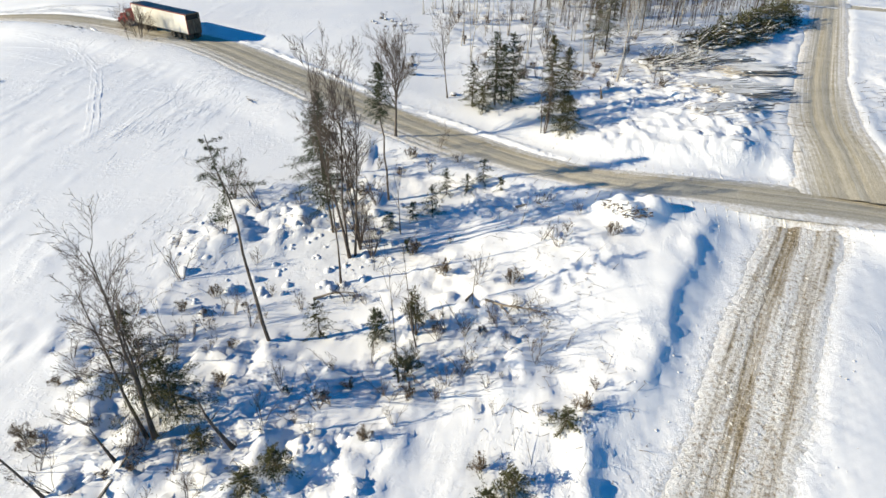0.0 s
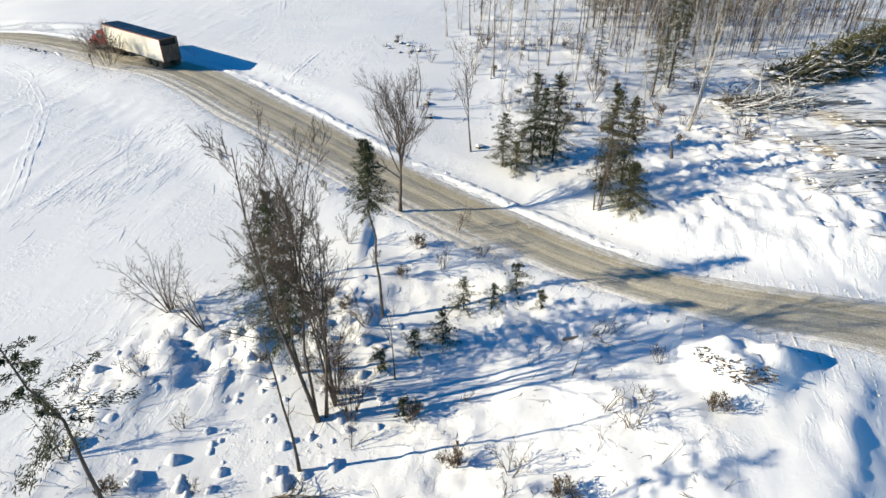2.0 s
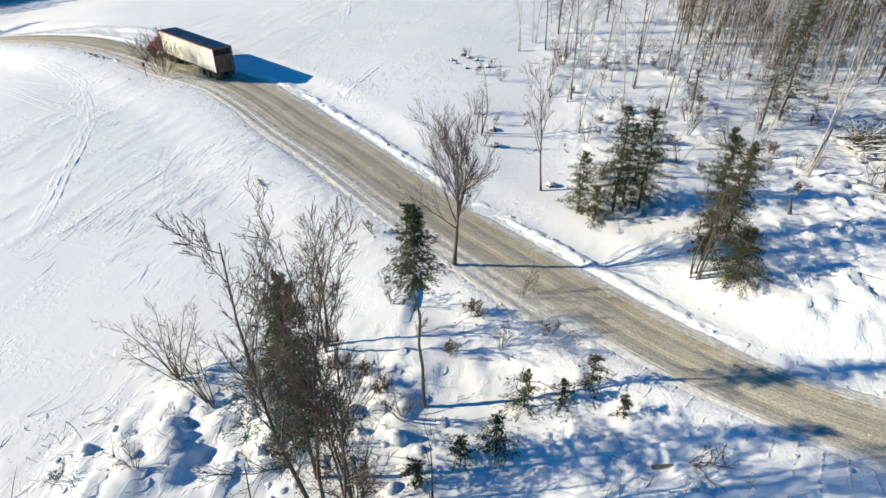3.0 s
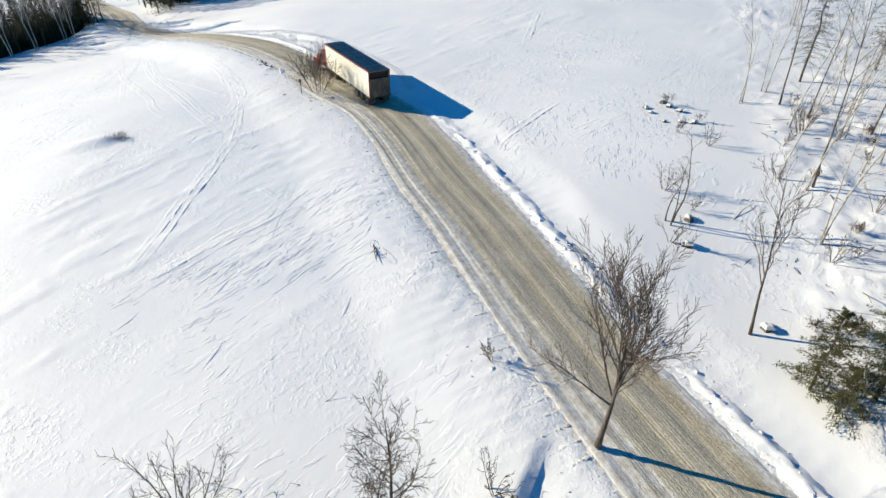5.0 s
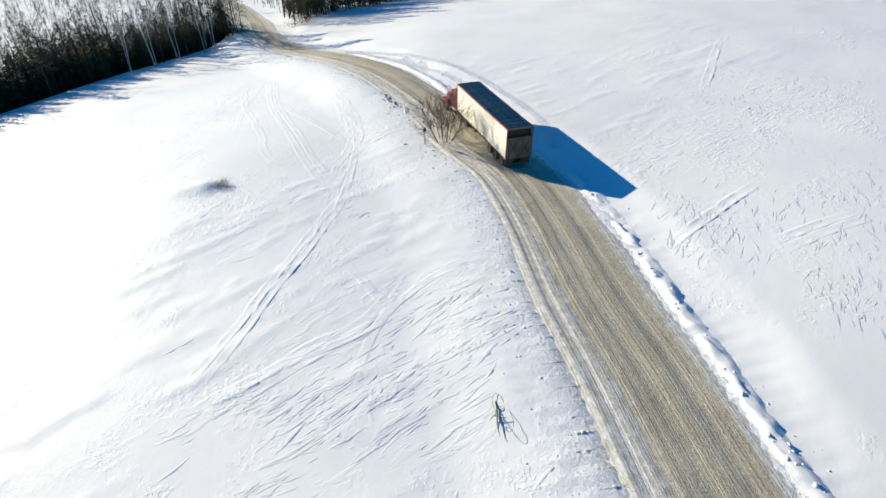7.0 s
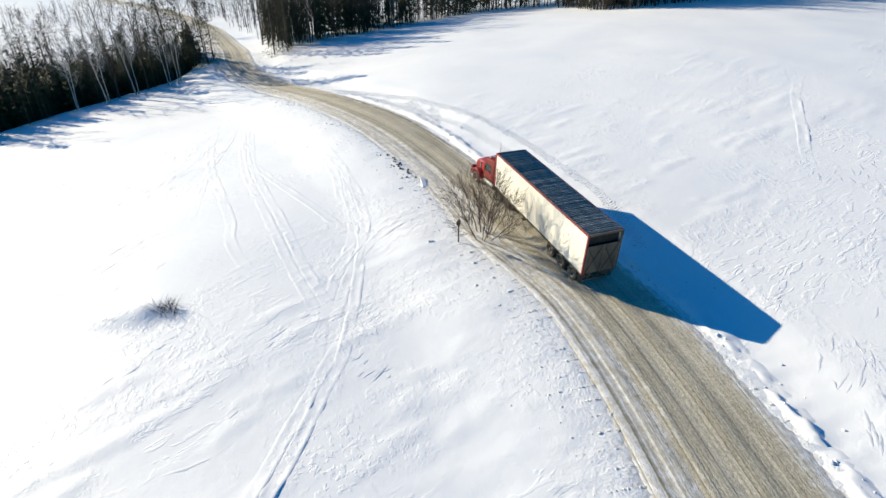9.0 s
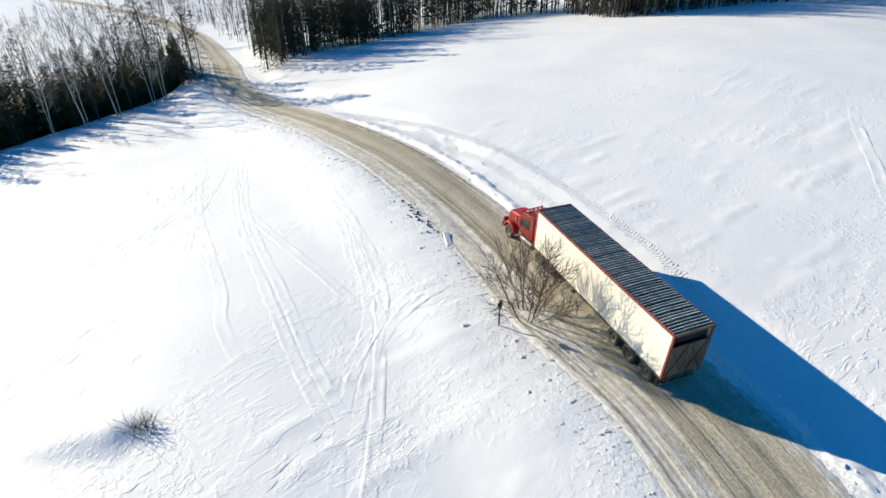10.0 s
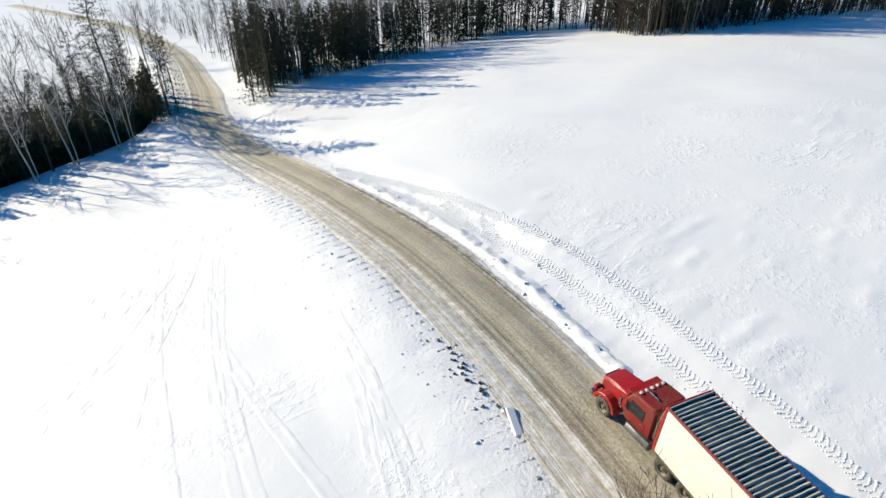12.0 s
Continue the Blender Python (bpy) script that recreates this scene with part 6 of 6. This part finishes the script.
def tractor(m):
    root = tagged(new("semi_tractor"), "red long-nosed truck tractor with day cab and muddy chassis", "truck")
    s = Shape()
    s.profile([(3.0, 1.0), (4.85, 0.95), (4.92, 1.2), (4.88, 1.72), (4.7, 1.88), (4.1, 2.0), (3.0, 2.16)], -0.72, 0.72, 0.14)
    part("hood", s, RED, root)
    for side in (-1, 1):
        s = Shape()
        arch = [(4.05 + 0.78 * math.cos(a), 0.62 + 0.74 * math.sin(a)) for a in np.linspace(math.pi, 0, 11)]
        inner = [(4.05 + 0.62 * math.cos(a), 0.62 + 0.6 * math.sin(a)) for a in np.linspace(0, math.pi, 11)]
        s.profile(arch + inner, side * 0.7, side * 1.2, 0.04)
        part("fender", s, RED, root)
        s = Shape()
        s.box(4.74, side * 0.94 - 0.2, 1.02, 4.96, side * 0.94 + 0.2, 1.32, 0.06)
        lamp_box = part("headlamp", s, RED, root)
        s = Shape()
        s.box(4.955, side * 0.94 - 0.14, 1.07, 4.985, side * 0.94 + 0.14, 1.27, 0.01)
        part("lens", s, LAMP, lamp_box)
        s = Shape()
        s.lathe([(0.001, -0.75), (0.28, -0.75), (0.3, -0.7), (0.3, 0.7), (0.28, 0.75), (0.001, 0.75)], 0, 0, 0, 18)
        tank = part("fuel_tank", s, STEEL, root, "dull grimy round fuel tank", True)
        tank.matrix_basis = pose(1.75, side * 0.92, 0.78, 0, 0, 90)
        s = Shape()
        s.box(1.2, side * 0.95 - 0.22, 1.09, 2.5, side * 0.95 + 0.24, 1.13, 0.01)
        part("step_plate", s, GRIME, root)
        s = Shape()
        s.tube([(0.92, side * 0.98, 0.95), (0.92, side * 0.98, 3.05), (0.86, side * 0.98, 3.35), (0.74, side * 0.98, 3.5)], [0.075, 0.075, 0.07, 0.065], 10)
        stack = part("exhaust_stack", s, CHROME, root, "chrome exhaust stack", True)
        s = Shape()
        s.tube([(0.92, side * 0.98, 1.5), (0.92, side * 0.98, 2.6)], [0.115, 0.115], 12)
        part("heat_shield", s, GRIME, stack)
        s = Shape()
        s.box(3.0, side * 1.22 - 0.05, 1.78, 3.12, side * 1.22 + 0.08, 2.28, 0.02)
        mir = part("mirror", s, CHROME, root)
        s = Shape()
        s.tube([(2.95, side * 0.98, 1.75), (3.06, side * 1.24, 1.8)], [0.015, 0.015], 5)
        s.tube([(2.95, side * 0.98, 2.25), (3.06, side * 1.24, 2.26)], [0.015, 0.015], 5)
        part("mirror_arm", s, CHROME, mir)
        s = Shape()
        s.profile([(1.75, 1.72), (2.62, 1.72), (2.8, 1.8), (2.62, 2.42), (1.75, 2.42)], side * 1.005, side * 1.02, 0.01)
        part("side_window", s, GLASS, root)
        s = Shape()
        s.profile([(1.6, 1.05), (2.75, 1.05), (2.9, 1.68), (1.6, 1.68)], side * 1.0, side * 1.014, 0.01)
        door = part("door", s, DARKRED, root, "dark red door")
        s = Shape()
        s.box(1.68, side * 1.02 - 0.015, 1.5, 1.86, side * 1.02 + 0.02, 1.54, 0.008)
        part("handle", s, CHROME, door)
        s = Shape()
        s.box(-2.1, side * 0.42 - 0.05, 0.75, 4.6, side * 0.42 + 0.05, 1.02, 0.015)
        part("chassis_rail", s, GRIME, root)
        wheel(root, 4.05, side, SINGLE, 1.2)
        for x in (-0.05, -1.37):
            wheel(root, x, side, DUAL, 1.24)
        s = Shape()
        s.box(-2.2, side * 0.95 - 0.28, 0.3, -2.17, side * 0.95 + 0.28, 1.0, 0.005)
        part("mud_flap", s, TYRE, root)
    s = Shape()
    s.profile([(1.2, 1.0), (3.0, 1.0), (3.05, 2.1), (2.72, 2.72), (2.5, 2.86), (1.35, 2.92), (1.2, 2.8)], -1.0, 1.0, 0.1)
    cab = part("cab", s, DARKRED, root, "dark red cab")
    s = Shape()
    s.box(1.17, -0.86, 1.1, 1.2, 0.86, 2.72, 0.01)
    part("back_wall", s, DOORM, cab, "grimy brown cab back")
    s = Shape()
    s.box(1.15, -0.45, 1.95, 1.18, 0.45, 2.45, 0.01)
    part("back_window", s, GLASS, cab)
    for side in (-1, 1):
        s = Shape()
        s.box(-0.02, side * 0.45 - 0.41, -0.33, 0.02, side * 0.45 + 0.41, 0.33, 0.01, pose(2.95, 0, 2.42, 0, -27, 0))
        part("windscreen", s, GLASS, cab)
    s = Shape()
    s.box(2.62, -0.95, 2.68, 3.05, 0.95, 2.72, 0.015, pose(0, 0, 0, 0, 0, 0))
    part("sun_visor", s, RED, cab)
    for y in (-0.7, -0.35, 0.0, 0.35, 0.7):
        s = Shape()
        s.box(2.4, y - 0.07, 2.86, 2.54, y + 0.07, 2.94, 0.02)
        part("roof_lamp", s, LAMP, cab, "pale roof marker lamp")
    s = Shape()
    s.tube([(1.7, 0.35, 2.95), (2.3, 0.35, 2.98), (2.42, 0.35, 2.98)], [0.03, 0.035, 0.08], 8)
    part("horn", s, CHROME, cab, "chrome air horn")
    s = Shape()
    s.tube([(1.25, 0.55, 2.86), (1.2, 0.55, 4.6)], [0.018, 0.008], 5)
    part("aerial", s, GRIME, cab, "thin whip aerial")
    s = Shape()
    s.box(4.87, -0.5, 1.0, 4.94, 0.5, 1.78, 0.03)
    grille = part("grille", s, CHROME, root, "chrome grille")
    for i in range(7):
        s = Shape()
        s.box(4.935, -0.46, 1.06 + i * 0.1, 4.952, 0.46, 1.1 + i * 0.1, 0.004)
        part("slat", s, DARK, grille)
    s = Shape()
    s.box(4.9, -1.18, 0.5, 5.1, 1.18, 0.88, 0.05)
    part("bumper", s, CHROME, root, "muddy chrome bumper")
    s = Shape()
    s.box(-1.3, -0.5, 1.02, 0.2, 0.5, 1.1, 0.02)
    part("fifth_wheel", s, GRIME, root)
    for x in (4.05, -0.05, -1.37):
        s = Shape()
        s.tube([(x, -0.9, 0.515), (x, 0.9, 0.515)], [0.09, 0.09], 8)
        part("axle", s, GRIME, root)
    root.matrix_basis = m


def road_top(x, y):
    d, j = nearest(MAIN, np.array([x]), np.array([y]))
    return float(bed(MAIN)[j[0]]) - 0.05


def on_road(x, y, ux, uy, length):
    """A pose at a plan point, heading along (ux, uy), pitched with the road."""
    z0, z1 = road_top(x, y), road_top(x + ux * length, y + uy * length)
    return pose(x, y, z0, 0, -math.degrees(math.atan2(z1 - z0, length)), math.degrees(math.atan2(uy, ux)))


REAR, WAY = (-39.81, 92.4), (-0.867, 0.498)
trailer(on_road(*REAR, *WAY, 11.0))
CABWAY = (-0.906, 0.423)
PIN = (REAR[0] + WAY[0] * 12.3, REAR[1] + WAY[1] * 12.3)
tractor(on_road(PIN[0] + CABWAY[0] * 0.35, PIN[1] + CABWAY[1] * 0.35, *CABWAY, 4.05))
